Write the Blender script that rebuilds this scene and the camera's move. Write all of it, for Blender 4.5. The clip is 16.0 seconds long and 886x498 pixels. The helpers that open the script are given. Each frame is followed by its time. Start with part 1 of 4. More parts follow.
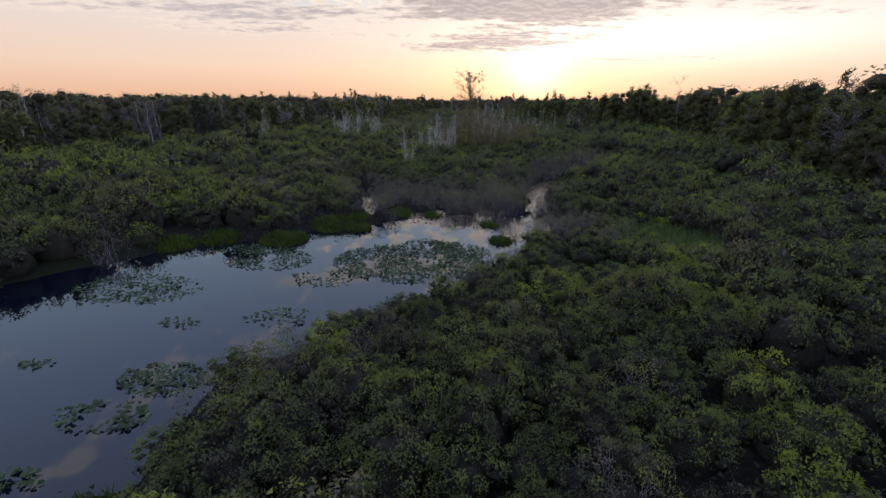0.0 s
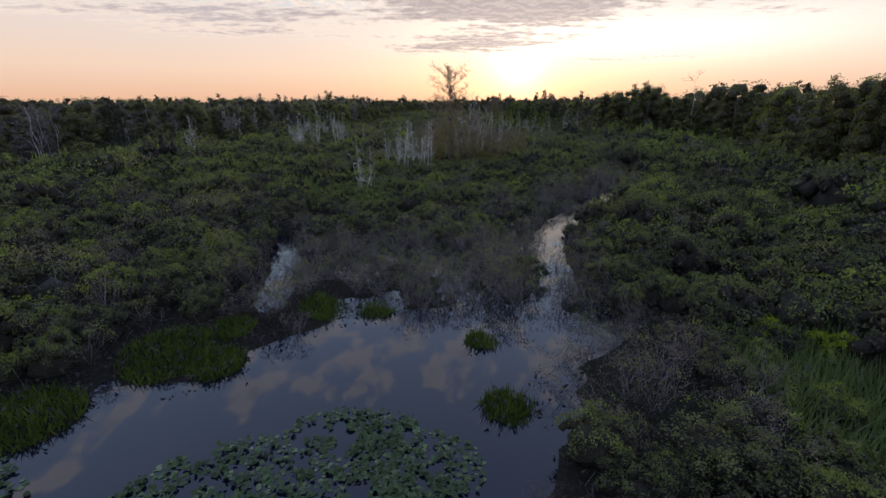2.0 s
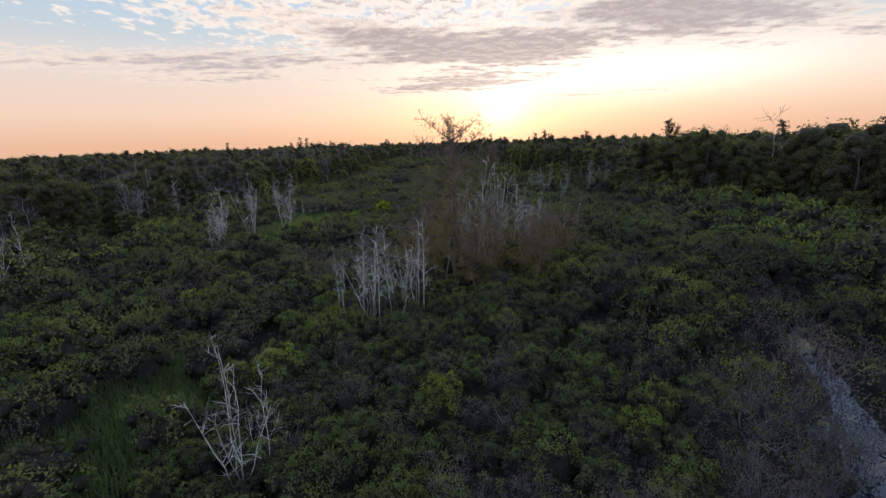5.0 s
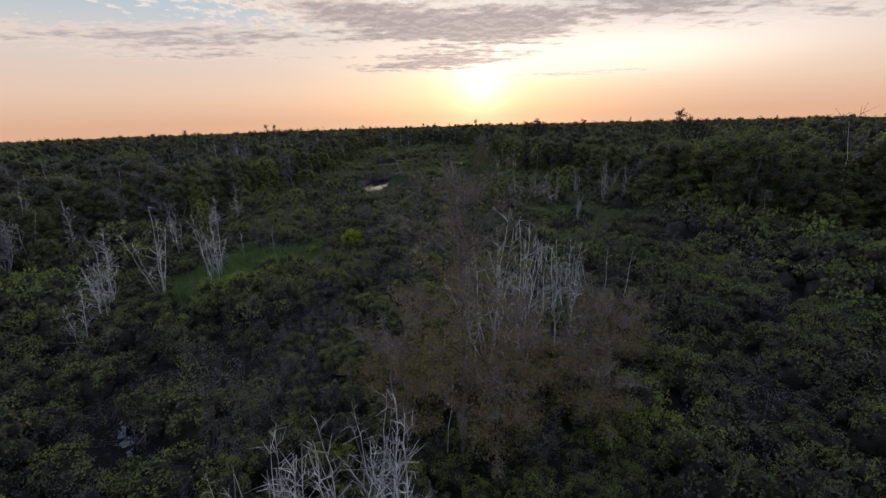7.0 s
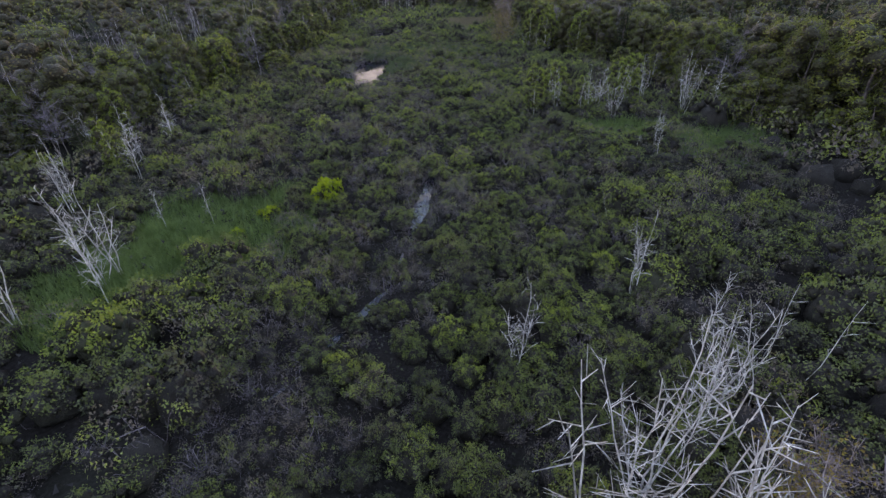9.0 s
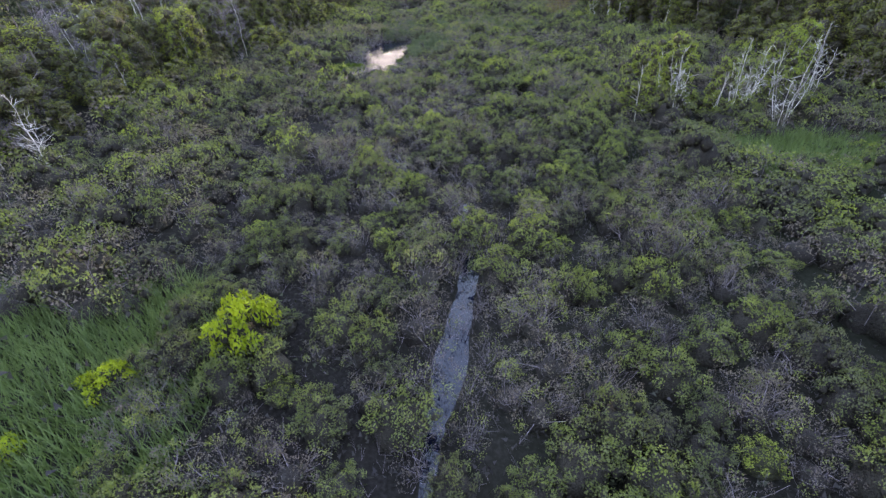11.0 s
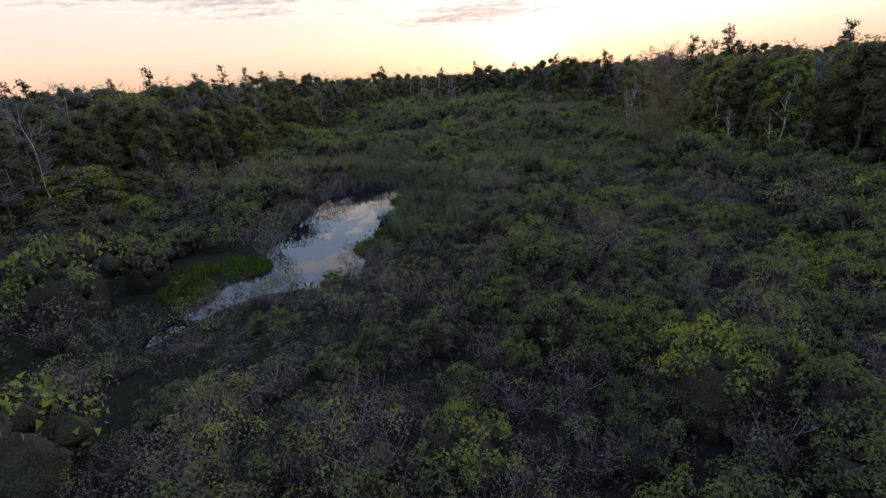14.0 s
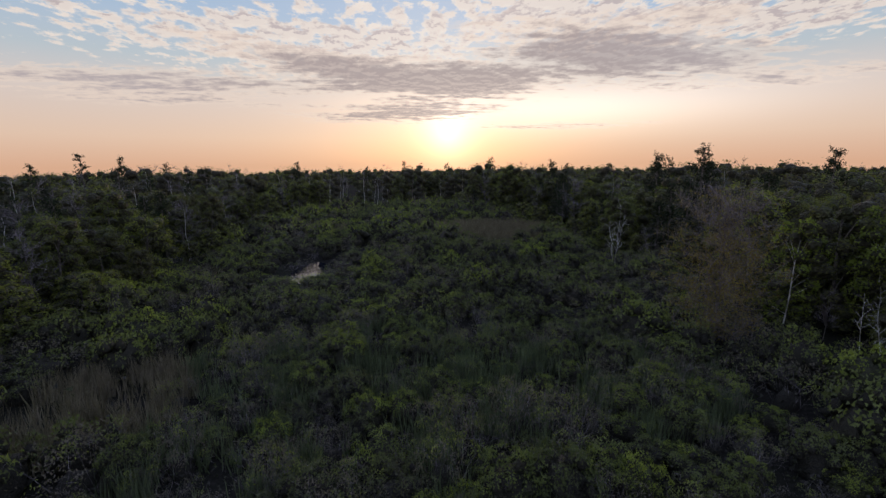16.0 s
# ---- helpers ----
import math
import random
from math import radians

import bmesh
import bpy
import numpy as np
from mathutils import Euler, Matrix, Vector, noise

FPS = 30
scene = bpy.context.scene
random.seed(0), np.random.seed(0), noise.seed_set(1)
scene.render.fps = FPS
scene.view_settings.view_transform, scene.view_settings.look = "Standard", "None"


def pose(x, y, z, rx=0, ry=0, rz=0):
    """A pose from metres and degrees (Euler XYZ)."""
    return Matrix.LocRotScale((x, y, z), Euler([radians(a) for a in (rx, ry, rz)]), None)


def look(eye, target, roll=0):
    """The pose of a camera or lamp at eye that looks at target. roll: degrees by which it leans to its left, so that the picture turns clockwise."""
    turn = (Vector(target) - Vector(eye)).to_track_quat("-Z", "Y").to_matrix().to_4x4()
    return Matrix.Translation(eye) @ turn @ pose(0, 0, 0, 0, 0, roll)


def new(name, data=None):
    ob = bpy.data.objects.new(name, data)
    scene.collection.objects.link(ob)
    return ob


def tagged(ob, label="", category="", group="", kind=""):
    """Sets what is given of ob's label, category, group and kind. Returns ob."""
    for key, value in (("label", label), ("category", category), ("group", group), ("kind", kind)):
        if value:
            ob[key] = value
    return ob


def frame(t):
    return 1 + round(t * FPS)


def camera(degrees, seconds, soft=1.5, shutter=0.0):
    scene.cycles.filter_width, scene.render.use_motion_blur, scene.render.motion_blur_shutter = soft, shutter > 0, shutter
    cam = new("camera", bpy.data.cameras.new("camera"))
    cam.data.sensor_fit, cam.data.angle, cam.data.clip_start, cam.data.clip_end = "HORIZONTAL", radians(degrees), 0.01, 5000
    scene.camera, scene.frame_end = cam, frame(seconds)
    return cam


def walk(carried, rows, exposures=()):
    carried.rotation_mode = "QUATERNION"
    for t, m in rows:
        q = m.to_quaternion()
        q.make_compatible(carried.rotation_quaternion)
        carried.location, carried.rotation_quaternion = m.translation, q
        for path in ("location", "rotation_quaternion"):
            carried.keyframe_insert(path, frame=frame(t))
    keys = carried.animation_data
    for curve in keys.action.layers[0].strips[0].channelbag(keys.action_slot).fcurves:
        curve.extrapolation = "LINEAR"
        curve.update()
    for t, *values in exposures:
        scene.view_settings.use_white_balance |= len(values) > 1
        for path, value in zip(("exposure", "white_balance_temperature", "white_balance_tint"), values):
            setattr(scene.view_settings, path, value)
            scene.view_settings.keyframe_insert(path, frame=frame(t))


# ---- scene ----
cam = camera(89.6, 16.0)
PATH = [
    (0, (2.59, -6.183, 10.655), (2.483, -4.291, 10.017), 0.7),
    (0.5, (3.082, -1.266, 10.62), (2.975, 0.624, 9.974), 0.7),
    (1, (3.248, 3.756, 10.647), (3.16, 5.645, 9.997), 1.0),
    (1.5, (3.317, 8.983, 10.606), (3.249, 10.875, 9.96), 0.8),
    (2, (3.294, 13.941, 10.727), (3.24, 15.837, 10.093), 0.1),
    (2.5, (3.045, 19.716, 10.727), (2.999, 21.62, 10.119), -0.3),
    (3, (2.875, 25.354, 11.037), (2.811, 27.267, 10.456), -0.6),
    (3.5, (2.292, 31.036, 11.564), (2.228, 32.957, 11.013), -0.8),
    (4, (1.903, 36.741, 12.257), (1.85, 38.672, 11.74), -1.2),
    (4.5, (1.595, 42.429, 13.143), (1.557, 44.366, 12.65), -1.7),
    (4.7, (1.455, 44.598, 13.519), (1.429, 46.538, 13.034), -1.75),
    (6.8, (0.955, 65.559, 17.203), (1.02, 67.485, 16.667), -1.8),
    (7, (0.708, 67.758, 17.742), (0.782, 69.674, 17.173), -1.7),
    (7.5, (0.266, 73.649, 18.716), (0.365, 75.522, 18.021), -1.4),
    (8, (-0.087, 79.494, 19.789), (0.016, 81.302, 18.942), -1.1),
    (8.2, (-0.129, 81.802, 20.035), (-0.032, 83.581, 19.125), -1.2),
    (10.3, (0.047, 104.748, 16.346), (-0.02, 106.378, 15.189), -2.6),
    (10.5, (-0.138, 107.578, 15.852), (-0.214, 109.209, 14.697), -2.8),
    (11, (-0.514, 114.443, 14.563), (-0.606, 116.088, 13.43), -3.1),
    (11.5, (-0.96, 121.836, 13.103), (-1.066, 123.515, 12.021), -3.2),
    (12, (-1.211, 129.629, 11.843), (-1.342, 131.344, 10.822), -3.7),
    (12.5, (-1.717, 137.09, 10.841), (-1.863, 138.831, 9.867), -3.8),
    (13, (-2.144, 144.501, 10.302), (-2.292, 146.277, 9.393), -3.8),
    (13.5, (-2.547, 152.213, 9.924), (-2.68, 154.034, 9.109), -3.6),
    (14, (-2.907, 159.652, 9.919), (-3.021, 161.512, 9.192), -3.2),
    (14.5, (-2.917, 167.01, 10.132), (-3.016, 168.91, 9.514), -3.0),
    (15, (-2.894, 173.687, 10.871), (-2.929, 175.622, 10.367), -2.2),
    (15.5, (-2.887, 180.474, 11.923), (-2.79, 182.425, 11.494), -1.2),
    (16, (-2.999, 186.632, 13.157), (-2.775, 188.584, 12.783), -0.5),
]
EXPOSURES = [(0, 0.0), (4.7, 0.0), (7.0, -0.22), (7.5, -0.02), (8.2, 0.5), (9.5, 1.42), (10.3, 1.85), (11.2, 2.02), (12.0, 1.55), (12.8, 1.18), (13.5, 0.64), (14.3, 0.15), (15.0, -0.12), (16.0, -0.32)]
K = 1.4  # metres to a unit of the plan
walk(cam, [(t, look(eye, target, roll)) for t, eye, target, roll in PATH], EXPOSURES)

# ---- world: low evening sun in haze, broken altocumulus ----
SUN_AZ, SUN_EL = radians(7.25), radians(3.55)
SUN_DIR = Vector((math.sin(SUN_AZ) * math.cos(SUN_EL), math.cos(SUN_AZ) * math.cos(SUN_EL), math.sin(SUN_EL)))


class Nodes:
    """Short hand for wiring a node tree."""

    def __init__(self, tree):
        self.tree = tree
        tree.nodes.clear()

    def add(self, kind, **props):
        n = self.tree.nodes.new(kind)
        for k, v in props.items():
            if k == "operation":
                n.operation = v
            elif k == "blend_type":
                n.blend_type = v
            elif k == "data_type":
                n.data_type = v
        return n

    def put(self, sock, v):
        if isinstance(v, bpy.types.NodeSocket):
            self.tree.links.new(v, sock)
        else:
            sock.default_value = v

    def math(self, op, a, b=0.0, c=0.0, clamp=False):
        n = self.add("ShaderNodeMath", operation=op)
        n.use_clamp = clamp
        for i, v in enumerate((a, b, c)):
            self.put(n.inputs[i], v)
        return n.outputs[0]

    def vec(self, op, a, b=(0, 0, 0)):
        n = self.add("ShaderNodeVectorMath", operation=op)
        self.put(n.inputs[0], a)
        self.put(n.inputs[1], b)
        return n.outputs["Value"] if op in ("DOT_PRODUCT", "LENGTH") else n.outputs[0]

    def mix(self, f, a, b, blend="MIX"):
        n = self.add("ShaderNodeMix", data_type="RGBA", blend_type=blend)
        self.put(n.inputs[0], f)
        self.put(n.inputs[6], a)
        self.put(n.inputs[7], b)
        return n.outputs[2]

    def ramp(self, f, stops):
        n = self.add("ShaderNodeValToRGB")
        els = n.color_ramp.elements
        while len(els) < len(stops):
            els.new(0.5)
        for e, (p, c) in zip(els, stops):
            e.position, e.color = p, (*c, 1)
        self.put(n.inputs[0], f)
        return n.outputs[0]

    def noise(self, vector, scale, detail=4.0, rough=0.5):
        n = self.add("ShaderNodeTexNoise")
        self.put(n.inputs["Vector"], vector)
        n.inputs["Scale"].default_value, n.inputs["Detail"].default_value, n.inputs["Roughness"].default_value = scale, detail, rough
        return n.outputs[0]

    def smooth(self, v, lo, hi):
        n = self.add("ShaderNodeMapRange")
        n.interpolation_type = "SMOOTHSTEP"
        self.put(n.inputs[0], v)
        n.inputs[1].default_value, n.inputs[2].default_value = lo, hi
        return n.outputs[0]


def build_world():
    world = bpy.data.worlds.new("evening_sky")
    scene.world = world
    world.use_nodes = True
    k = Nodes(world.node_tree)
    d = k.add("ShaderNodeTexCoord").outputs["Generated"]
    sep = k.add("ShaderNodeSeparateXYZ")
    k.put(sep.inputs[0], d)
    x, y, z = sep.outputs
    deg = 180 / math.pi
    el = k.math("MULTIPLY", k.math("ARCSINE", z), deg)
    az = k.math("MULTIPLY", k.math("ARCTAN2", x, y), deg)
    sky = k.add("ShaderNodeTexSky")
    sky.sky_type, sky.sun_disc = "NISHITA", False
    sky.sun_elevation, sky.sun_rotation = SUN_EL, SUN_AZ
    sky.dust_density, sky.air_density = 2.0, 1.0
    # haze colours over the height above the horizon
    base = k.ramp(k.math("DIVIDE", el, 90.0), [(0.0, (0.84, 0.50, 0.335)), (0.035, (0.88, 0.64, 0.505)), (0.085, (0.80, 0.69, 0.65)), (0.125, (0.56, 0.64, 0.71)), (0.18, (0.44, 0.59, 0.80)), (0.3, (0.40, 0.53, 0.82)), (0.5, (0.28, 0.355, 0.57)), (1.0, (0.21, 0.265, 0.43))])
    base = k.mix(1.0, base, k.mix(1.0, sky.outputs[0], (0.012, 0.012, 0.012, 1), "MULTIPLY"), "ADD")
    # away from the sun the sky is dimmer and bluer
    dot = k.vec("DOT_PRODUCT", d, SUN_DIR)
    away = k.smooth(dot, 0.75, -0.6)
    base = k.mix(k.math("MULTIPLY", away, 0.55), base, (0.30, 0.34, 0.41, 1))
    # clouds on a flat layer overhead
    den = k.math("ADD", k.math("MAXIMUM", z, 0.0), 0.07)
    comb = k.add("ShaderNodeCombineXYZ")
    k.put(comb.inputs[0], k.math("DIVIDE", x, den))
    k.put(comb.inputs[1], k.math("DIVIDE", y, den))
    plane = comb.outputs[0]
    cells = k.vec("MULTIPLY", plane, (1.0, 0.62, 1.0))
    puff = k.noise(cells, 8.5, 5.0, 0.58)
    sunward = k.noise(k.vec("ADD", cells, (0.006, 0.030, 0.0)), 8.5, 5.0, 0.58)
    fine = k.noise(k.vec("MULTIPLY", plane, (0.9, 1.0, 1.0)), 7.0, 6.0, 0.62)
    streak = k.noise(k.vec("MULTIPLY", plane, (0.40, 1.5, 1.0)), 2.4, 5.0, 0.6)

    def blob(a0, e0, wa, we, tilt=0.0):
        """A soft oval in azimuth and height, leaning by tilt degrees of height a degree of azimuth."""
        da = k.math("SUBTRACT", az, a0)
        de = k.math("SUBTRACT", k.math("SUBTRACT", el, e0), k.math("MULTIPLY", da, tilt))
        q = k.math("ADD", k.math("POWER", k.math("ABSOLUTE", k.math("DIVIDE", da, wa)), 2.0), k.math("POWER", k.math("ABSOLUTE", k.math("DIVIDE", de, we)), 2.0))
        return k.math("EXPONENT", k.math("MULTIPLY", q, -1.0))

    def total(*terms):
        out = terms[0]
        for t in terms[1:]:
            out = k.math("ADD", out, t)
        return out

    # small bright puffs, and grey slabs and streaks below them
    where = total(blob(-5, 13.0, 19, 4.8), k.math("MULTIPLY", blob(-32, 14.0, 18, 5.0), 0.55), k.math("MULTIPLY", blob(45, 14.5, 10, 4.0), 0.9), k.math("MULTIPLY", blob(22, 18, 16, 4.0), 0.9), k.math("MULTIPLY", blob(38, 17, 16, 4.5, 0.1), 0.85), k.math("MULTIPLY", blob(-5, 31, 80, 10.0), 0.75))
    dens = k.math("ADD", puff, k.math("MULTIPLY", k.math("SUBTRACT", k.math("MINIMUM", where, 1.0), 0.55), 0.42))
    alpha = k.math("MULTIPLY", k.smooth(dens, 0.53, 0.64), k.math("MULTIPLY", k.smooth(el, 7.0, 10.0), k.math("MULTIPLY_ADD", k.smooth(el, 21.0, 27.0), -0.5, 1.0)))
    # the side towards the sun is bright, the thick middle and the lee side grey
    lee = k.smooth(k.math("SUBTRACT", sunward, puff), -0.03, 0.05)
    core_grey = k.math("MULTIPLY", k.smooth(k.math("ADD", dens, k.math("MULTIPLY", k.math("SUBTRACT", fine, 0.5), 0.35)), 0.55, 0.72), k.math("MULTIPLY_ADD", lee, 0.75, 0.25))
    white = k.mix(k.smooth(el, 6.0, 12.0), (1.0, 0.80, 0.66, 1), (1.05, 0.93, 0.84, 1))
    col = k.mix(k.math("MULTIPLY", alpha, 0.95), base, k.mix(k.math("MULTIPLY", core_grey, 0.85), white, (0.56, 0.47, 0.49, 1)))
    slab = total(k.math("MULTIPLY", blob(9, 10.0, 15, 2.3, -0.02), 1.3), k.math("MULTIPLY", blob(-8, 11.6, 13, 1.4, -0.14), 1.05), k.math("MULTIPLY", blob(27, 12.4, 14, 2.7, -0.16), 1.35), k.math("MULTIPLY", blob(-27, 8.6, 22, 1.1, 0.03), 1.0),
        k.math("MULTIPLY", blob(-24, 7.0, 9, 0.7, 0.03), 0.7), k.math("MULTIPLY", blob(2, 6.3, 12, 1.2, 0.02), 1.1), k.math("MULTIPLY", blob(20, 4.4, 11, 0.5), 0.7), k.math("MULTIPLY", blob(45, 8.0, 10, 0.7), 0.45),
        k.math("MULTIPLY", blob(-10, 20.5, 13, 1.5, -0.05), 1.0), k.math("MULTIPLY", blob(46, 18.5, 12, 2.2, 0.25), 0.75))
    sd = total(slab, k.math("MULTIPLY", k.math("SUBTRACT", streak, 0.5), 2.2), k.math("MULTIPLY", k.math("SUBTRACT", fine, 0.5), 2.0))
    body = k.math("MULTIPLY", k.smooth(sd, 0.45, 1.15), k.smooth(slab, 0.08, 0.40))
    rim = k.math("MULTIPLY", k.smooth(sd, 0.22, 0.50), k.smooth(slab, 0.08, 0.35))
    ripple = k.smooth(k.math("ADD", k.math("SUBTRACT", sunward, puff), k.math("MULTIPLY", k.math("SUBTRACT", fine, 0.5), 0.3)), -0.08, 0.06)
    body = k.math("MULTIPLY", body, k.math("MULTIPLY_ADD", ripple, 0.22, 0.78))
    shade = k.mix(k.smooth(dot, 0.80, 0.99), (0.50, 0.44, 0.47, 1), (0.45, 0.37, 0.375, 1))
    col = k.mix(k.math("MULTIPLY", rim, 0.55), col, (1.0, 0.82, 0.70, 1))
    col = k.mix(k.math("MULTIPLY", body, 0.84), col, shade)
    # glow round the sun, seen through the cloud gaps
    ang = k.math("MULTIPLY", k.math("ARCCOSINE", k.math("MINIMUM", dot, 0.99999)), deg)
    wide = k.math("EXPONENT", k.math("MULTIPLY", k.math("POWER", k.math("DIVIDE", ang, 15.0), 1.2), -1.0))
    gap = blob(23, 6.2, 19, 2.6)
    core = k.math("EXPONENT", k.math("MULTIPLY", k.math("POWER", k.math("DIVIDE", ang, 2.6), 1.4), -1.0))
    veilsun = k.math("SUBTRACT", 1.0, k.math("MULTIPLY", body, 0.75))
    glow = k.math("MULTIPLY", total(k.math("MULTIPLY", wide, 0.24), k.math("MULTIPLY", gap, 0.50), k.math("MULTIPLY", core, 1.0)), veilsun)
    add = k.mix(1.0, k.mix(k.smooth(el, 1.0, 8.0), (1.0, 0.82, 0.56, 1), (1.0, 0.90, 0.78, 1)), glow, "MULTIPLY")
    col = k.mix(1.0, col, add, "ADD")
    # below the horizon: dark land
    col = k.mix(k.smooth(el, -3.0, -1.5), (0.03, 0.035, 0.025, 1), col)
    bg = k.add("ShaderNodeBackground")
    k.put(bg.inputs[0], col)
    bg.inputs[1].default_value = 1.0
    k.put(k.add("ShaderNodeOutputWorld").inputs[0], bg.outputs[0])


build_world()
sun = new("sun", bpy.data.lights.new("sun", "SUN"))
sun.data.energy, sun.data.angle, sun.data.color = 0.6, radians(4), (1.0, 0.72, 0.45)
sun.matrix_world = look((0, 0, 50), Vector((0, 0, 50)) - SUN_DIR)

# ---- materials ----


def material(name):
    m = bpy.data.materials.new(name)
    m.use_nodes = True
    return m, Nodes(m.node_tree)


def finish(k, color, rough=0.7, bump=None, strength=0.3, dist=0.02, spec=0.3, translucent=0.0, through_color=None):
    p = k.add("ShaderNodeBsdfPrincipled")
    k.put(p.inputs["Base Color"], color)
    k.put(p.inputs["Roughness"], rough)
    p.inputs["Specular IOR Level"].default_value = spec
    if bump is not None:
        b = k.add("ShaderNodeBump")
        b.inputs["Strength"].default_value, b.inputs["Distance"].default_value = strength, dist
        k.put(b.inputs["Height"], bump)
        k.put(p.inputs["Normal"], b.outputs[0])
    shader = p.outputs[0]
    if translucent:
        tr = k.add("ShaderNodeBsdfTranslucent")
        k.put(tr.inputs[0], through_color if through_color is not None else color)
        mx = k.add("ShaderNodeMixShader")
        mx.inputs[0].default_value = translucent
        k.put(mx.inputs[1], shader)
        k.put(mx.inputs[2], tr.outputs[0])
        shader = mx.outputs[0]
    k.put(k.add("ShaderNodeOutputMaterial").inputs[0], shader)


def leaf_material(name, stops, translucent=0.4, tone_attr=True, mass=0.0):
    """Leaves whose hue runs with the plant's tone and a little from leaf to leaf. mass: size of the leaf cells on a
    solid core.
    """
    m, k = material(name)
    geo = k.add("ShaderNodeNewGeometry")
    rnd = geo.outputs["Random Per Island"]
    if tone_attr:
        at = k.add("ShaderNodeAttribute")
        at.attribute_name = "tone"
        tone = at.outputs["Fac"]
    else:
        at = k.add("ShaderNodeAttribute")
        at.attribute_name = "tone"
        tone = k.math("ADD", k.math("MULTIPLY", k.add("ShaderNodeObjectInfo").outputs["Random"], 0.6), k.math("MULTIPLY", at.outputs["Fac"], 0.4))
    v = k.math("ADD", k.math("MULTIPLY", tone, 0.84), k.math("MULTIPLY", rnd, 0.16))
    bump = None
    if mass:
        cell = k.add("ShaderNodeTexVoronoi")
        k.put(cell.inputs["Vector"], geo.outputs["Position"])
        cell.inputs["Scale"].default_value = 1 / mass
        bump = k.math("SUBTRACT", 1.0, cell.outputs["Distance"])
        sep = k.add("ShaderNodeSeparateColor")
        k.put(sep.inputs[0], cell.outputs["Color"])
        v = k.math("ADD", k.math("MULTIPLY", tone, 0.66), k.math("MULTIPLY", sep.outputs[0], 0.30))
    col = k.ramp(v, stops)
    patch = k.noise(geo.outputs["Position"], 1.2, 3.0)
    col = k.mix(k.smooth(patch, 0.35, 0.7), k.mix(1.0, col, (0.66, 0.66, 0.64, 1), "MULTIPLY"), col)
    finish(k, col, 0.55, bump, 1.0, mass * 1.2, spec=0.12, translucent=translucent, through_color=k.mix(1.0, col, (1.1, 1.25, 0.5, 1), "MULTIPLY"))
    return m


def bark_material(name, dark, light, scale=6.0):
    m, k = material(name)
    geo = k.add("ShaderNodeNewGeometry")
    pos = k.vec("MULTIPLY", geo.outputs["Position"], (1.0, 1.0, 0.45))
    n = k.noise(pos, scale, 5.0, 0.65)
    big = k.noise(geo.outputs["Position"], 0.9, 2.0)
    col = k.mix(k.smooth(k.math("ADD", n, k.math("MULTIPLY", k.math("SUBTRACT", big, 0.5), 0.6)), 0.35, 0.62), (*dark, 1), (*light, 1))
    rnd = k.math("MULTIPLY_ADD", geo.outputs["Random Per Island"], 0.8, 0.55)
    col = k.mix(1.0, col, rnd, "MULTIPLY")
    finish(k, col, 0.85, n, 0.5, 0.02, 0.2)
    return m


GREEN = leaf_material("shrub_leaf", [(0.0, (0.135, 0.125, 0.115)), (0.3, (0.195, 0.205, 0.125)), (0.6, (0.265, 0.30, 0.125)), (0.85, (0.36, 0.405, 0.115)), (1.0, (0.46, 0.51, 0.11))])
GREEN_OB = leaf_material("near_shrub_leaf", [(0.0, (0.115, 0.115, 0.098)), (0.5, (0.21, 0.238, 0.112)), (1.0, (0.33, 0.375, 0.115))], tone_attr=False)
DULL = leaf_material("sparse_shrub_leaf", [(0.0, (0.195, 0.158, 0.170)), (0.40, (0.29, 0.242, 0.258)), (0.6, (0.27, 0.24, 0.21)), (0.75, (0.29, 0.31, 0.145)), (1.0, (0.40, 0.445, 0.135))])
TWIG = bark_material("twig_bark", (0.138, 0.117, 0.132), (0.325, 0.285, 0.318), 9.0)
TREE_LEAF = leaf_material("tree_leaf", [(0.0, (0.21, 0.155, 0.125)), (0.3, (0.23, 0.20, 0.125)), (0.6, (0.265, 0.28, 0.115)), (1.0, (0.38, 0.41, 0.115))], 0.45)
TREE_LEAF_OB = leaf_material("edge_tree_leaf", [(0.0, (0.15, 0.13, 0.085)), (0.45, (0.205, 0.205, 0.095)), (0.8, (0.25, 0.275, 0.10)), (1.0, (0.32, 0.35, 0.105))], 0.45, False)
TREE_LIGHT = leaf_material("pale_birch_leaf", [(0.0, (0.24, 0.285, 0.09)), (1.0, (0.40, 0.46, 0.12))], 0.5)
CONIFER = leaf_material("conifer_needle", [(0.0, (0.03, 0.04, 0.026)), (1.0, (0.07, 0.088, 0.045))], 0.08)
RUST_LEAF = leaf_material("young_brown_leaf", [(0.0, (0.25, 0.165, 0.09)), (0.6, (0.40, 0.30, 0.115)), (1.0, (0.53, 0.445, 0.13))], 0.45)
PALE_TWIG = bark_material("pale_twig_bark", (0.165, 0.135, 0.135), (0.36, 0.305, 0.31), 9.0)
BARK = bark_material("dark_bark", (0.10, 0.085, 0.08), (0.25, 0.21, 0.20))
BIRCH = bark_material("bleached_birch_bark", (0.42, 0.39, 0.375), (0.82, 0.79, 0.77), 5.0)
GRASS = leaf_material("marsh_grass", [(0.0, (0.17, 0.225, 0.115)), (0.6, (0.25, 0.315, 0.155)), (1.0, (0.34, 0.40, 0.22))], 0.4)
BRIGHT_GRASS = leaf_material("tussock_grass", [(0.0, (0.085, 0.125, 0.032)), (1.0, (0.18, 0.24, 0.05))], 0.3)
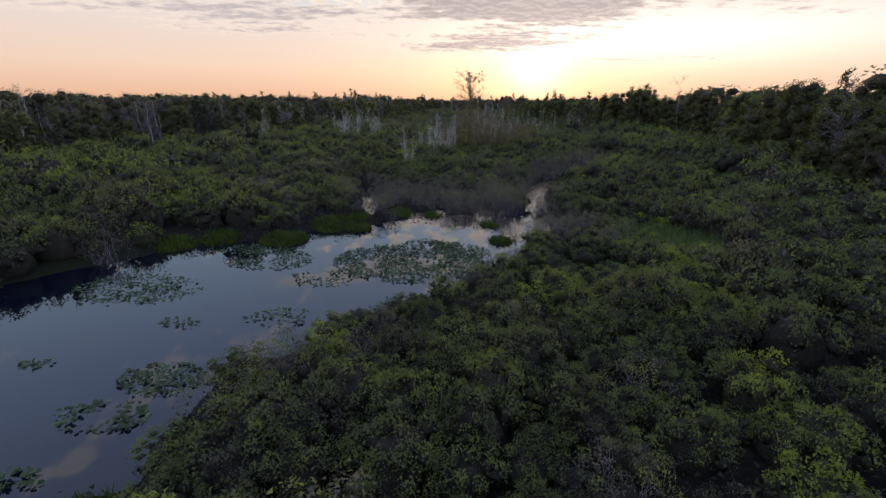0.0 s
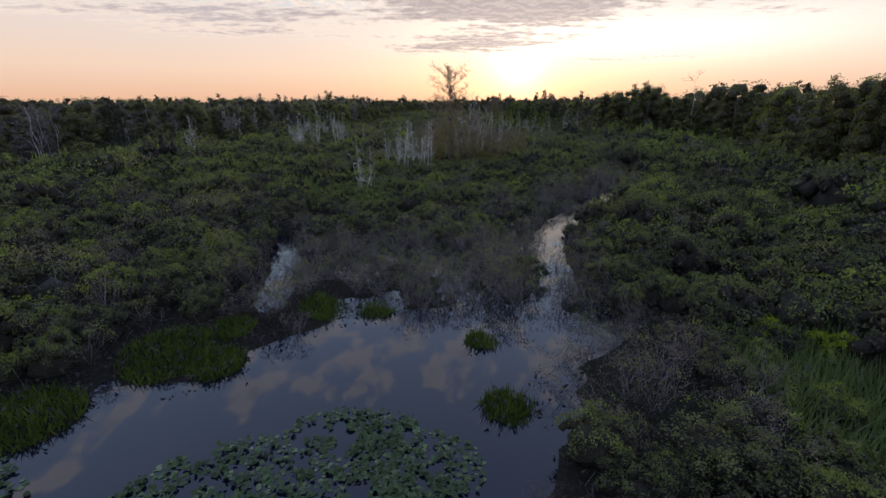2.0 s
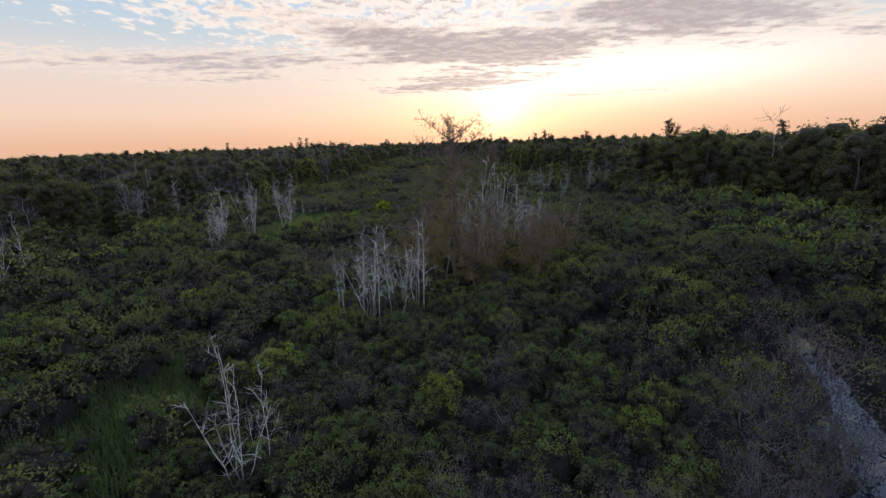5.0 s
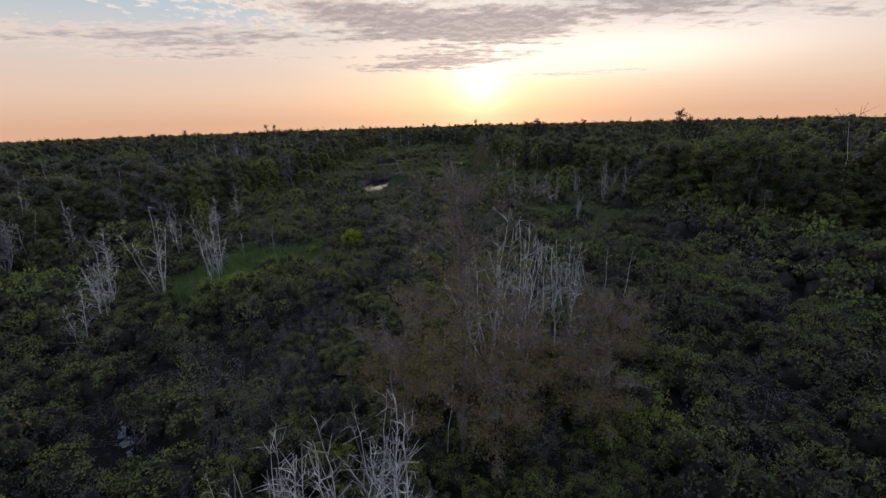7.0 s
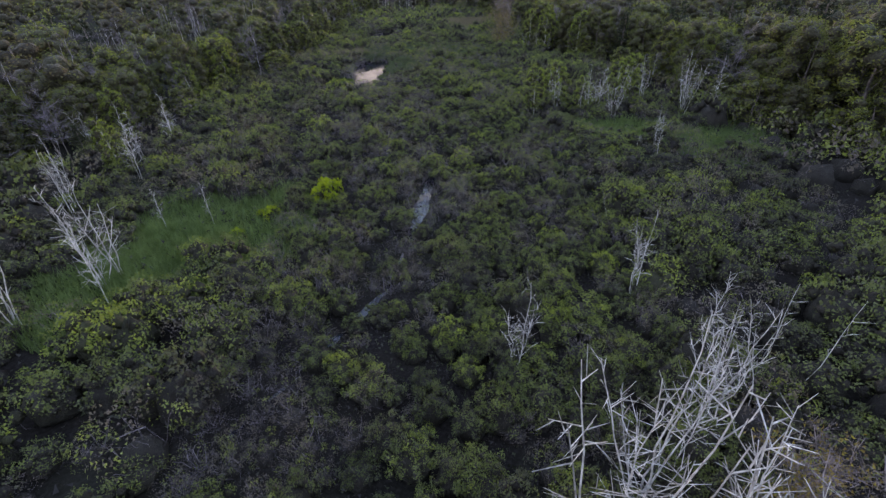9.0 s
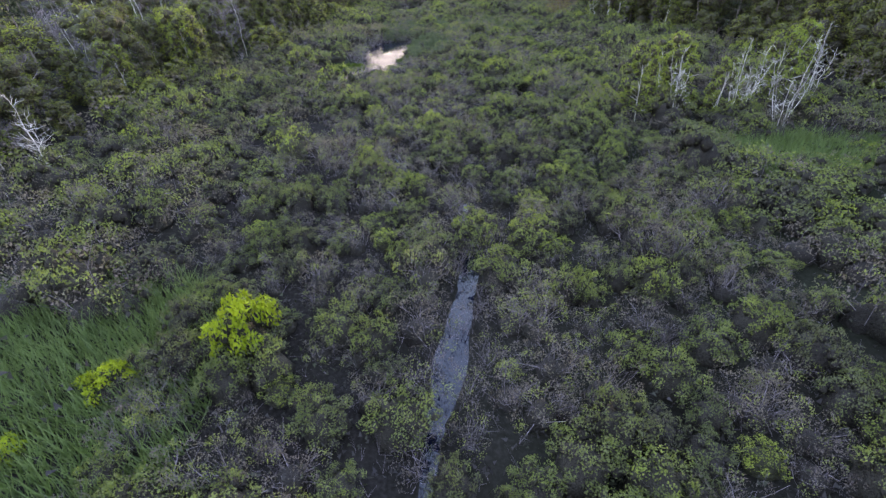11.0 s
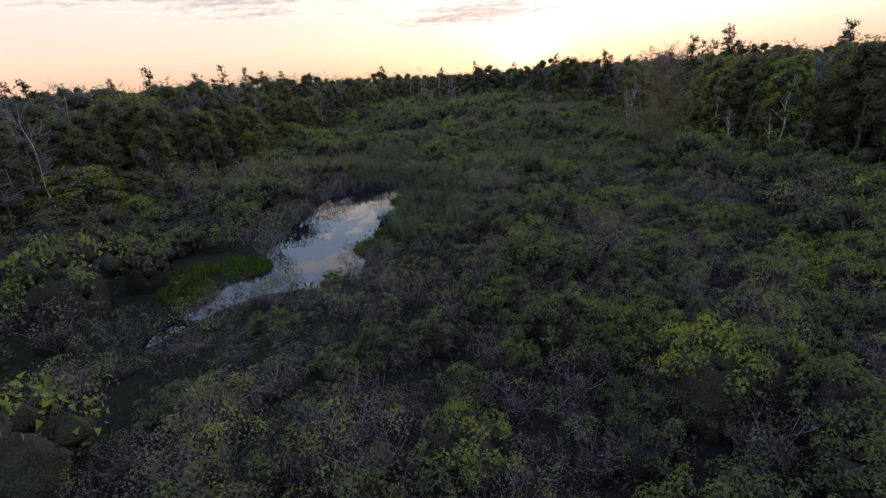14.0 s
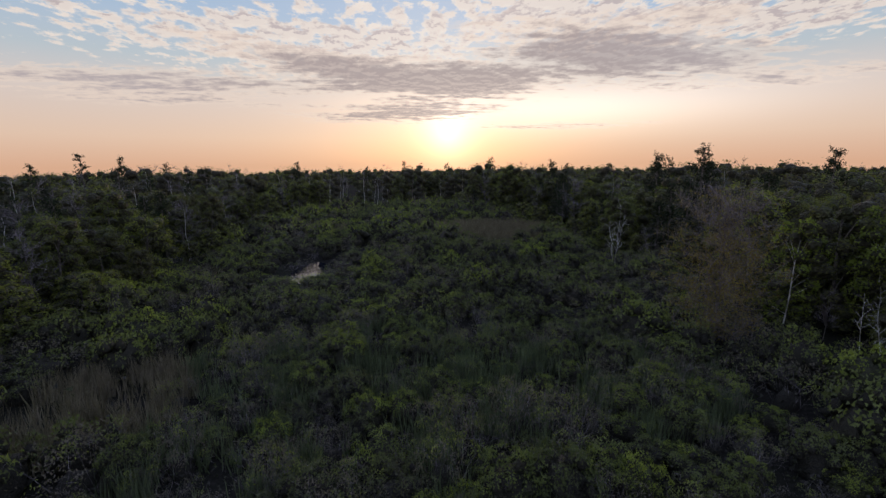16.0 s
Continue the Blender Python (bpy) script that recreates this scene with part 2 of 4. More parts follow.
REED = leaf_material("cattail_leaf", [(0.0, (0.12, 0.14, 0.10)), (0.6, (0.19, 0.22, 0.15)), (1.0, (0.30, 0.33, 0.22))], 0.25)
STRAW = leaf_material("dry_reed", [(0.0, (0.21, 0.17, 0.145)), (1.0, (0.42, 0.345, 0.29))], 0.25)
PAD = leaf_material("lily_pad_leaf", [(0.0, (0.07, 0.11, 0.055)), (0.5, (0.14, 0.205, 0.10)), (1.0, (0.36, 0.43, 0.27))], 0.1)
YELLOW = leaf_material("yellow_green_leaf", [(0.0, (0.26, 0.33, 0.03)), (1.0, (0.46, 0.53, 0.05))], 0.35)
FILL = leaf_material("undergrowth_tuft", [(0.0, (0.065, 0.058, 0.064)), (0.4, (0.085, 0.078, 0.080)), (0.7, (0.085, 0.092, 0.060)), (1.0, (0.12, 0.135, 0.068))], 0.15)
# solid filling of the shrubs, dark to stand in for shade between leaves
CORE_SHADE = leaf_material("shrub_core_shade", [(0.0, (0.050, 0.044, 0.044)), (0.5, (0.088, 0.080, 0.066)), (1.0, (0.13, 0.145, 0.065))], 0.0, True, 0.06)
# crown filling, the shade inside a tree put into its colour
CORE_SHADE_TREE = leaf_material("tree_core_shade", [(0.0, (0.085, 0.072, 0.062)), (0.5, (0.12, 0.115, 0.075)), (1.0, (0.15, 0.165, 0.075))], 0.0, True, 0.25)
TREE_SOFT = leaf_material("soft_edge_tree_leaf", [(0.0, (0.23, 0.21, 0.10)), (0.5, (0.33, 0.345, 0.115)), (1.0, (0.43, 0.47, 0.12))], 0.5, False)


def ground_material():
    m, k = material("marsh_ground")
    pos = k.add("ShaderNodeNewGeometry").outputs["Position"]
    a, b = k.noise(pos, 0.35, 5.0, 0.6), k.noise(pos, 5.0, 6.0, 0.65)
    col = k.mix(k.smooth(a, 0.35, 0.65), (0.016, 0.014, 0.014, 1), (0.026, 0.023, 0.020, 1))
    col = k.mix(k.smooth(b, 0.4, 0.7), col, (0.042, 0.037, 0.036, 1))
    far = k.noise(pos, 0.02, 4.0)
    col = k.mix(k.math("MULTIPLY", k.smooth(far, 0.45, 0.6), 0.5), col, (0.03, 0.042, 0.018, 1))
    finish(k, col, 0.95, b, 0.8, 0.08, 0.1)
    return m


def water_material():
    m, k = material("still_dark_water")
    pos = k.add("ShaderNodeNewGeometry").outputs["Position"]
    n = k.noise(k.vec("MULTIPLY", pos, (1.0, 0.6, 1.0)), 1.6, 3.0, 0.55)
    film = k.noise(pos, 0.5, 6.0, 0.65)
    rough = k.math("MULTIPLY_ADD", k.smooth(film, 0.55, 0.72), 0.035, 0.012)
    p = k.add("ShaderNodeBsdfPrincipled")
    p.inputs["Base Color"].default_value = (0.006, 0.008, 0.022, 1)
    k.put(p.inputs["Roughness"], rough)
    p.inputs["IOR"].default_value = 1.72
    b = k.add("ShaderNodeBump")
    b.inputs["Strength"].default_value, b.inputs["Distance"].default_value = 0.03, 0.015
    k.put(b.inputs["Height"], n)
    k.put(p.inputs["Normal"], b.outputs[0])
    k.put(k.add("ShaderNodeOutputMaterial").inputs[0], p.outputs[0])
    return m


GROUND, WATER = ground_material(), water_material()

# ---- plan of the marsh ----
# stretches of open water: from, to, half width
WATERS = [((-1.5, 13.5), (2.2, 18.0), 2.3), ((-11.4, 14.4), (-15.5, 8.5), 3.4), ((-12.5, 14.6), (-10.5, 16.0), 2.4), ((-9.0, 5.0), (-8.6, 1.0), 4.2), ((-5.2, 14.2), (-14.2, 3.3), 5.5), ((-11.4, 14.4), (-1.2, 20.6), 3.1), ((-0.2, 18.3), (2.8, 19.6), 2.2), ((-0.2, 23.4), (5.3, 23.7), 2.3), ((-14.2, 2.3), (-26.2, -11.8), 8.0),
    ((5.8, 26.0), (7.3, 32.7), 0.8), ((7.3, 32.7), (9.3, 38.4), 1.1), ((9.3, 38.4), (14.6, 46.6), 1.0), ((14.6, 46.2), (17.7, 53.2), 0.5), ((17.7, 53.2), (20.9, 59.0), 0.3), ((-4.8, 25.5), (-5.8, 29.6), 0.45), ((-5.8, 29.6), (-7.8, 34.4), 0.7),
    ((-2.0, 32.9), (-1.1, 31.1), 0.3), ((6.6, 15.0), (7.5, 14.4), 0.35), ((-9.0, 142.0), (-7.5, 142.0), 1.8), ((-8.5, 140.5), (-8.9, 136.5), 2.8), ((-8.8, 136), (-8.8, 130.5), 2.4),
    ((-9.6, 130.5), (-10.8, 127.9), 0.8), ((-10.8, 127.9), (-11.9, 125.0), 0.45), ((-10.3, 69.7), (-5.2, 77.9), 0.2), ((-5.2, 77.9), (-2.6, 82.0), 0.24), ((-2.6, 82.0), (-1.4, 87.1), 0.24), ((-1.4, 87.1), (-0.5, 93.0), 0.45),
    ((-0.5, 93.0), (0.4, 98.3), 0.4), ((0.4, 98.3), (-1.0, 102.5), 0.3), ((-13.6, 66.4), (-10.5, 62.2), 0.4), ((-5.3, 107.6), (-2.7, 104.5), 0.35), ((-10.2, 170.5), (-9.2, 176.5), 1.7)]
# grassy hummocks that stand out of the ponds: place and radius
HUMMOCKS = [(-4.9, 21.5, 0.85), (-8.4, 18.9, 1.25), (-2.6, 25.3, 0.9), (-0.7, 25.4, 0.75), (-11.8, 18.4, 1.0), (-13.6, 17.2, 1.0), (-6.5, 21.8, 1.3), (3.3, 23.2, 0.55),
    (-11.3, 130.6, 1.0), (-6.4, 132.6, 0.8), (-5.9, 134.4, 0.7), (-12.3, 128.2, 0.9), (-6.0, 140.4, 0.7), (-5.2, 0.8, 1.2), (-12.9, 129.7, 0.8), (3.8, 19.8, 0.7), (-5.2, 23.3, 0.7)]


def wobble(x, y, s, seed=0.0):
    """Smooth noise from a few waves, about -1 to 1."""
    v = 0
    for i, (a, b, c) in enumerate(((1.0, 0.3, 0.0), (-0.4, 1.1, 1.7), (0.9, -0.8, 4.1), (1.7, 1.3, 2.2), (-2.1, 0.9, 5.0), (0.6, 2.6, 3.1))):
        v = v + np.sin((a * x + b * y) * s + c + seed * (i + 1)) / (1 + 0.35 * i)
    return v / 3.0


def shore(x, y):
    """Distance to the nearest open water; negative in it."""
    x, y = np.asarray(x, float), np.asarray(y, float)
    best = np.full(x.shape, 1e9)
    for (x0, y0), (x1, y1), r in WATERS:
        dx, dy = x1 - x0, y1 - y0
        t = np.clip(((x - x0) * dx + (y - y0) * dy) / (dx * dx + dy * dy), 0, 1)
        w = min(0.45, r * 0.5)
        best = np.minimum(best, np.hypot(x - x0 - t * dx, y - y0 - t * dy) - r + w * wobble(x, y, 1.1))
    for hx, hy, r in HUMMOCKS:
        best = np.maximum(best, r - np.hypot(x - hx, y - hy) + 0.12 * wobble(x, y, 4.0))
    return best


def flooded(x, y):
    """Where shrubs stand in shallow water, 0 to 1."""
    a = np.exp(-((x - 0.8) / 6.0) ** 4 - ((y - 29.6) / 4.5) ** 4)
    b = np.exp(-((x - 6.5) / 2.5) ** 2 - ((y - 24.5) / 6.0) ** 2)
    c = np.exp(-((x - 11.0) / 4.0) ** 2 - ((y - 45) / 6.0) ** 2)
    return np.maximum(np.maximum(a, 0.9 * b), 0.6 * c)


def height(x, y):
    s = shore(x, y)
    z = np.clip(0.02 + s * 0.25, -0.6, 0.28) + 0.05 * wobble(x, y, 1.9, 2.0) * np.clip((s - 0.1) / 0.8, 0, 1)
    z = z - 0.42 * flooded(x, y) * np.clip(wobble(x, y, 1.4, 5.0) * 2.5 + 0.5, 0, 1)
    return z


def side(table, y):
    ys, xs = zip(*table)
    return np.interp(y, ys, xs)


LEFT_EDGE = [(-62.0, -60.2), (18.3, -46.2), (34.8, -43.2), (55.7, -40.2), (81.0, -33.0), (91.1, -31.0), (106.1, -26.6), (133.1, -22.8), (154.1, -21.0), (175.7, -19.8),
    (200.0, -19.0), (222.0, -14.0)]
RIGHT_EDGE = [(-62.0, 29.8), (25.5, 31.8), (37.9, 31.8), (53.6, 34.8), (85.1, 43.0), (93.0, 34.1), (108.2, 28.7), (127.7, 26.8), (141.7, 23.2), (146.8, 19.1), (154.1, 18.0),
    (166.8, 20.6), (179.0, 18.5), (209.1, 17.5), (222.0, 9.3)]


def in_forest(x, y):
    return (x < side(LEFT_EDGE, y)) | (x > side(RIGHT_EDGE, y)) | (y > 222)


# open grass: place, radii
GRASSLAND = [(-13.5, 88.7, 5.0, 5.5), (13.0, 18.8, 2.2, 4.5), (-11.2, 48.2, 2.6, 5.0), (16.8, 104.5, 4.5, 2.5), (-16.0, 84.0, 4.0, 4.5), (24.4, 100.9, 4.0, 5.0)]
REEDS = [(-4.0, 138.0, 2.2, 5.0, 0), (-1.0, 144.3, 4.0, 3.0, 0), (-8.2, 146.3, 3.0, 2.0, 0), (-3.1, 153.0, 7.0, 4.0, 0), (-13.6, 150.3, 3.0, 3.2, 1), (10.5, 189.0, 8.0, 7.0, 1),
    (-9.8, 193.6, 4.5, 2.0, 1), (5.2, 149.8, 6.0, 4.0, 0)]


def oval(x, y, rows):
    best = np.zeros(np.shape(x))
    for cx, cy, rx, ry, *_ in rows:
        best = np.maximum(best, 1.4 - np.hypot((x - cx) / rx, (y - cy) / ry) + 0.25 * wobble(x, y, 1.3, 1.0))
    return best


def twiggy(x, y):
    """How far the shrubs are bare and grey, 0 to 1."""
    s = shore(x, y)
    v = np.maximum(np.exp(-np.maximum(s, 0) / 2.6) + flooded(x, y), np.where(y > 84, 0.44, 0.2))
    v = v * (1 - 0.5 * ((x > -6.5 + 0.5 * (y - 2)) & (y < 19)))
    v = np.maximum(v, 1.0 * np.exp(-((x + 6.0) / 9.0) ** 2 - ((y - 116) / 18.0) ** 2))
    v = np.maximum(v, 0.6 * np.exp(-((x + 3) / 7.0) ** 2 - ((y - 27) / 4.0) ** 2))
    v = np.maximum(v, 0.42 * np.exp(-((x + 14) / 16.0) ** 4 - ((y - 34) / 9.0) ** 4))
    v = np.maximum(v, 0.8 * np.exp(-((x - 0.3) / 3.5) ** 2 - ((y - 94) / 9.0) ** 2))
    v = np.maximum(v, 0.8 * np.exp(-((x + 9.0) / 7.0) ** 2 - ((y - 68) / 9.0) ** 2))
    v = np.maximum(v, 0.75 * np.exp(-((x - 7) / 8.0) ** 2 - ((y - 41) / 9.0) ** 2))
    v = np.maximum(v, 0.65 * np.exp(-((x + 6) / 5.0) ** 2 - ((y - 165) / 20.0) ** 2))
    return np.clip(v + 0.22 * wobble(x, y, 0.7, 3.0) + 0.12 * wobble(x, y, 2.3, 9.0), 0, 1)


# ---- mesh helpers ----


def mesh_from(name, v, f, mats, mat_index=None, tone=None):
    me = bpy.data.meshes.new(name)
    v, f = np.ascontiguousarray(v, np.float32), np.ascontiguousarray(f, np.int32)
    me.vertices.add(len(v))
    me.vertices.foreach_set("co", v.ravel())
    me.loops.add(f.size)
    me.loops.foreach_set("vertex_index", f.ravel())
    me.polygons.add(len(f))
    me.polygons.foreach_set("loop_start", np.arange(0, f.size, f.shape[1], dtype=np.int32))
    for m in mats:
        me.materials.append(m)
    if mat_index is not None:
        me.polygons.foreach_set("material_index", np.ascontiguousarray(mat_index, np.int32))
    if tone is not None:
        me.attributes.new("tone", "FLOAT", "POINT").data.foreach_set("value", np.ascontiguousarray(tone, np.float32))
    me.polygons.foreach_set("use_smooth", np.ones(len(f), bool))
    me.update(calc_edges=True)
    me.validate()
    return me


class Geo:
    """Triangles gathered piece by piece: places, faces, material numbers and tones."""

    def __init__(self):
        self.v, self.f, self.m, self.t, self.n = [], [], [], [], 0

    def add(self, v, f, mat=0, tone=0.5):
        v, f = np.asarray(v, float).reshape(-1, 3), np.asarray(f, int).reshape(-1, 3)
        self.v.append(v)
        self.f.append(f + self.n)
        self.m.append(np.full(len(f), mat) if np.isscalar(mat) else np.asarray(mat))
        self.t.append(np.full(len(v), tone) if np.isscalar(tone) else np.asarray(tone))
        self.n += len(v)
        return self

    def arrays(self):
        return np.concatenate(self.v), np.concatenate(self.f), np.concatenate(self.m), np.concatenate(self.t)

    def mesh(self, name, mats):
        v, f, m, t = self.arrays()
        return mesh_from(name, v, f, mats, m, t)


rng = np.random.default_rng(7)


def unit(v):
    return v / np.maximum(np.linalg.norm(v, axis=-1, keepdims=True), 1e-9)


def leaves(g, at, out, size, mat=0, quad=True, tone=0.5, slim=0.55):
    """A leaf at each place, growing roughly along out, as a bent diamond or a single triangle."""
    n = len(at)
    if not n:
        return
    face = unit(unit(out) + 0.5 * rng.normal(size=(n, 3)))
    along = unit(np.cross(face, rng.normal(size=(n, 3))) + 0.25 * unit(out))
    across = unit(np.cross(along, face))
    ln = (size * rng.uniform(0.7, 1.3, n))[:, None]
    wd = ln * slim * 0.5
    tones = np.repeat(np.broadcast_to(tone, (n,)), 4 if quad else 3)
    if quad:
        up = unit(np.cross(across, along)) * ln * 0.10
        v = np.stack([at, at + along * ln * 0.5 + across * wd - up, at + along * ln, at + along * ln * 0.5 - across * wd - up], 1)
        i = np.arange(n)[:, None] * 4
        f = np.concatenate([i + [0, 1, 2], i + [0, 2, 3]])
    else:
        v = np.stack([at - across * wd, at + across * wd, at + along * ln], 1)
        f = np.arange(n)[:, None] * 3 + [0, 1, 2]
    g.add(v, f, mat, tones)


def sticks(g, a, b, r0, r1, mat=1, sides=3, tone=0.5):
    """A tapered stick from each a to each b."""
    a, b = np.asarray(a, float).reshape(-1, 3), np.asarray(b, float).reshape(-1, 3)
    n = len(a)
    if not n:
        return
    d = unit(b - a)
    p = unit(np.cross(d, np.where(np.abs(d[:, 2:3]) > 0.9, [[1.0, 0, 0]], [[0, 0, 1.0]])))
    q = np.cross(d, p)
    ang = np.arange(sides) * 2 * np.pi / sides
    ring = p[:, None] * np.cos(ang)[None, :, None] + q[:, None] * np.sin(ang)[None, :, None]
    r0, r1 = np.broadcast_to(r0, (n,))[:, None, None], np.broadcast_to(r1, (n,))[:, None, None]
    v = np.concatenate([a[:, None] + ring * r0, b[:, None] + ring * r1], 1)
    j = np.arange(sides)
    l = (j + 1) % sides
    face = np.concatenate([np.stack([j, l, l + sides], 1), np.stack([j, l + sides, j + sides], 1)])
    f = (np.arange(n)[:, None, None] * 2 * sides + face).reshape(-1, 3)
    g.add(v, f, mat, tone)


def ribbons(g, a, b, w0, w1, mat=1, tone=0.5):
    """A thin tapered twig from each a to each b, as one strip."""
    a, b = np.asarray(a, float).reshape(-1, 3), np.asarray(b, float).reshape(-1, 3)
    n = len(a)
    p = unit(np.cross(b - a, rng.normal(size=(n, 3))))
    w0, w1 = np.broadcast_to(w0, (n,))[:, None], np.broadcast_to(w1, (n,))[:, None]
    v = np.stack([a - p * w0, a + p * w0, b + p * w1, b - p * w1], 1)
    i = np.arange(n)[:, None] * 4
    g.add(v, np.concatenate([i + [0, 1, 2], i + [0, 2, 3]]), mat, tone)


def spread(g, template, at, scale, turn, tone, tall=None, vary=0.5):
    """Puts a template's triangles at many places into g."""
    v, f, m, t = template
    n = len(at)
    if not n:
        return
    c, s = np.cos(turn)[:, None], np.sin(turn)[:, None]
    w = np.empty((n, len(v), 3))
    w[:, :, 0] = (v[None, :, 0] * c - v[None, :, 1] * s) * scale[:, None] + at[:, 0:1]
    w[:, :, 1] = (v[None, :, 0] * s + v[None, :, 1] * c) * scale[:, None] + at[:, 1:2]
    w[:, :, 2] = v[None, :, 2] * (scale if tall is None else tall)[:, None] + at[:, 2:3]
    ff = (f[None] + np.arange(n)[:, None, None] * len(v)).reshape(-1, 3)
    g.add(w, ff, np.tile(m, n), np.clip(tone[:, None] + vary * (t[None] - 0.5), 0, 1).ravel())


def part(name, me, parent, label=""):
    ob = new(name, me)
    ob.parent = parent
    return tagged(ob, label) if label else ob


# ---- setting: ground and water ----


def lines(lo, hi, a, b, fine, grow=1.22):
    """Grid lines, close between a and b and ever wider outside."""
    mid = list(np.arange(a, b, fine))
    out, step = [], fine
    p = a
    while p > lo:
        step = min(step * grow, 400)
        p -= step
        out.append(p)
    step, p, up = fine, mid[-1], []
    while p < hi:
        step = min(step * grow, 400)
        p += step
        up.append(p)
    return np.array(out[::-1] + mid + up)


def grid(xs, ys, zfun):
    x, y = np.meshgrid(xs, ys)
    z = zfun(x, y)
    nx, ny = len(xs), len(ys)
    i = (np.arange(ny - 1)[:, None] * nx + np.arange(nx - 1)).ravel()
    return np.stack([x.ravel(), y.ravel(), z.ravel()], 1), np.stack([i, i + 1, i + nx + 1, i + nx], 1)


def land(x, y):
    z = height(x, y)
    far = np.maximum(np.hypot(x, y - 90) - 160, 0)
    return z - np.maximum(far - 20, 0) * 0.018


v, f = grid(lines(-3200, 3200, -20, 20, 0.55), lines(-2500, 3400, -2, 150, 0.55), land)
ground = new("ground", mesh_from("ground", v, f, [GROUND]))
ground.data.polygons.foreach_set("use_smooth", np.ones(len(f), bool))
tagged(ground, "dark wet marsh soil and leaf litter under the shrubs", "ground", kind="structure")
v, f = grid(np.array([-60.0, 40.0]), np.array([-60.0, 200.0]), lambda x, y: x * 0)
water = new("water", mesh_from("water", v, f, [WATER]))
tagged(water, "still dark pond water mirroring the evening sky", "water", kind="structure")

# ---- shrubs ----


def icosahedron():
    p = (1 + 5**0.5) / 2
    v = unit(np.array([(-1, p, 0), (1, p, 0), (-1, -p, 0), (1, -p, 0), (0, -1, p), (0, 1, p), (0, -1, -p), (0, 1, -p), (p, 0, -1), (p, 0, 1), (-p, 0, -1), (-p, 0, 1)], float))
    f = np.array([(0, 11, 5), (0, 5, 1), (0, 1, 7), (0, 7, 10), (0, 10, 11), (1, 5, 9), (5, 11, 4), (11, 10, 2), (10, 7, 6), (7, 1, 8), (3, 9, 4), (3, 4, 2), (3, 2, 6), (3, 6, 8), (3, 8, 9), (4, 9, 5), (2, 4, 11), (6, 2, 10), (8, 6, 7), (9, 8, 1)])
    return v, f


ICO_V, ICO_F = icosahedron()


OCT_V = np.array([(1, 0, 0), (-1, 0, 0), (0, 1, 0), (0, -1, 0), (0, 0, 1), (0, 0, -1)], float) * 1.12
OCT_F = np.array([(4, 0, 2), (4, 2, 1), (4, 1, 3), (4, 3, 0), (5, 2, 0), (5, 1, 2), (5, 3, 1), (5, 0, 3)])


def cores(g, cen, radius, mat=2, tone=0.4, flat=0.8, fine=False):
    """Fills each clump with a lumpy solid that light does not pass, coloured dark for the shade inside."""
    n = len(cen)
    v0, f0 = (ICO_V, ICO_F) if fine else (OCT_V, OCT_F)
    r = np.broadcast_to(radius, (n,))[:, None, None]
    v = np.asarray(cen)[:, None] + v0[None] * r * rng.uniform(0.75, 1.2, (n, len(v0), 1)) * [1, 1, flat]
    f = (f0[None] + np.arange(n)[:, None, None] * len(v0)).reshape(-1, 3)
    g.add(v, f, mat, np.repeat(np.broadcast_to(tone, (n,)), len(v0)))


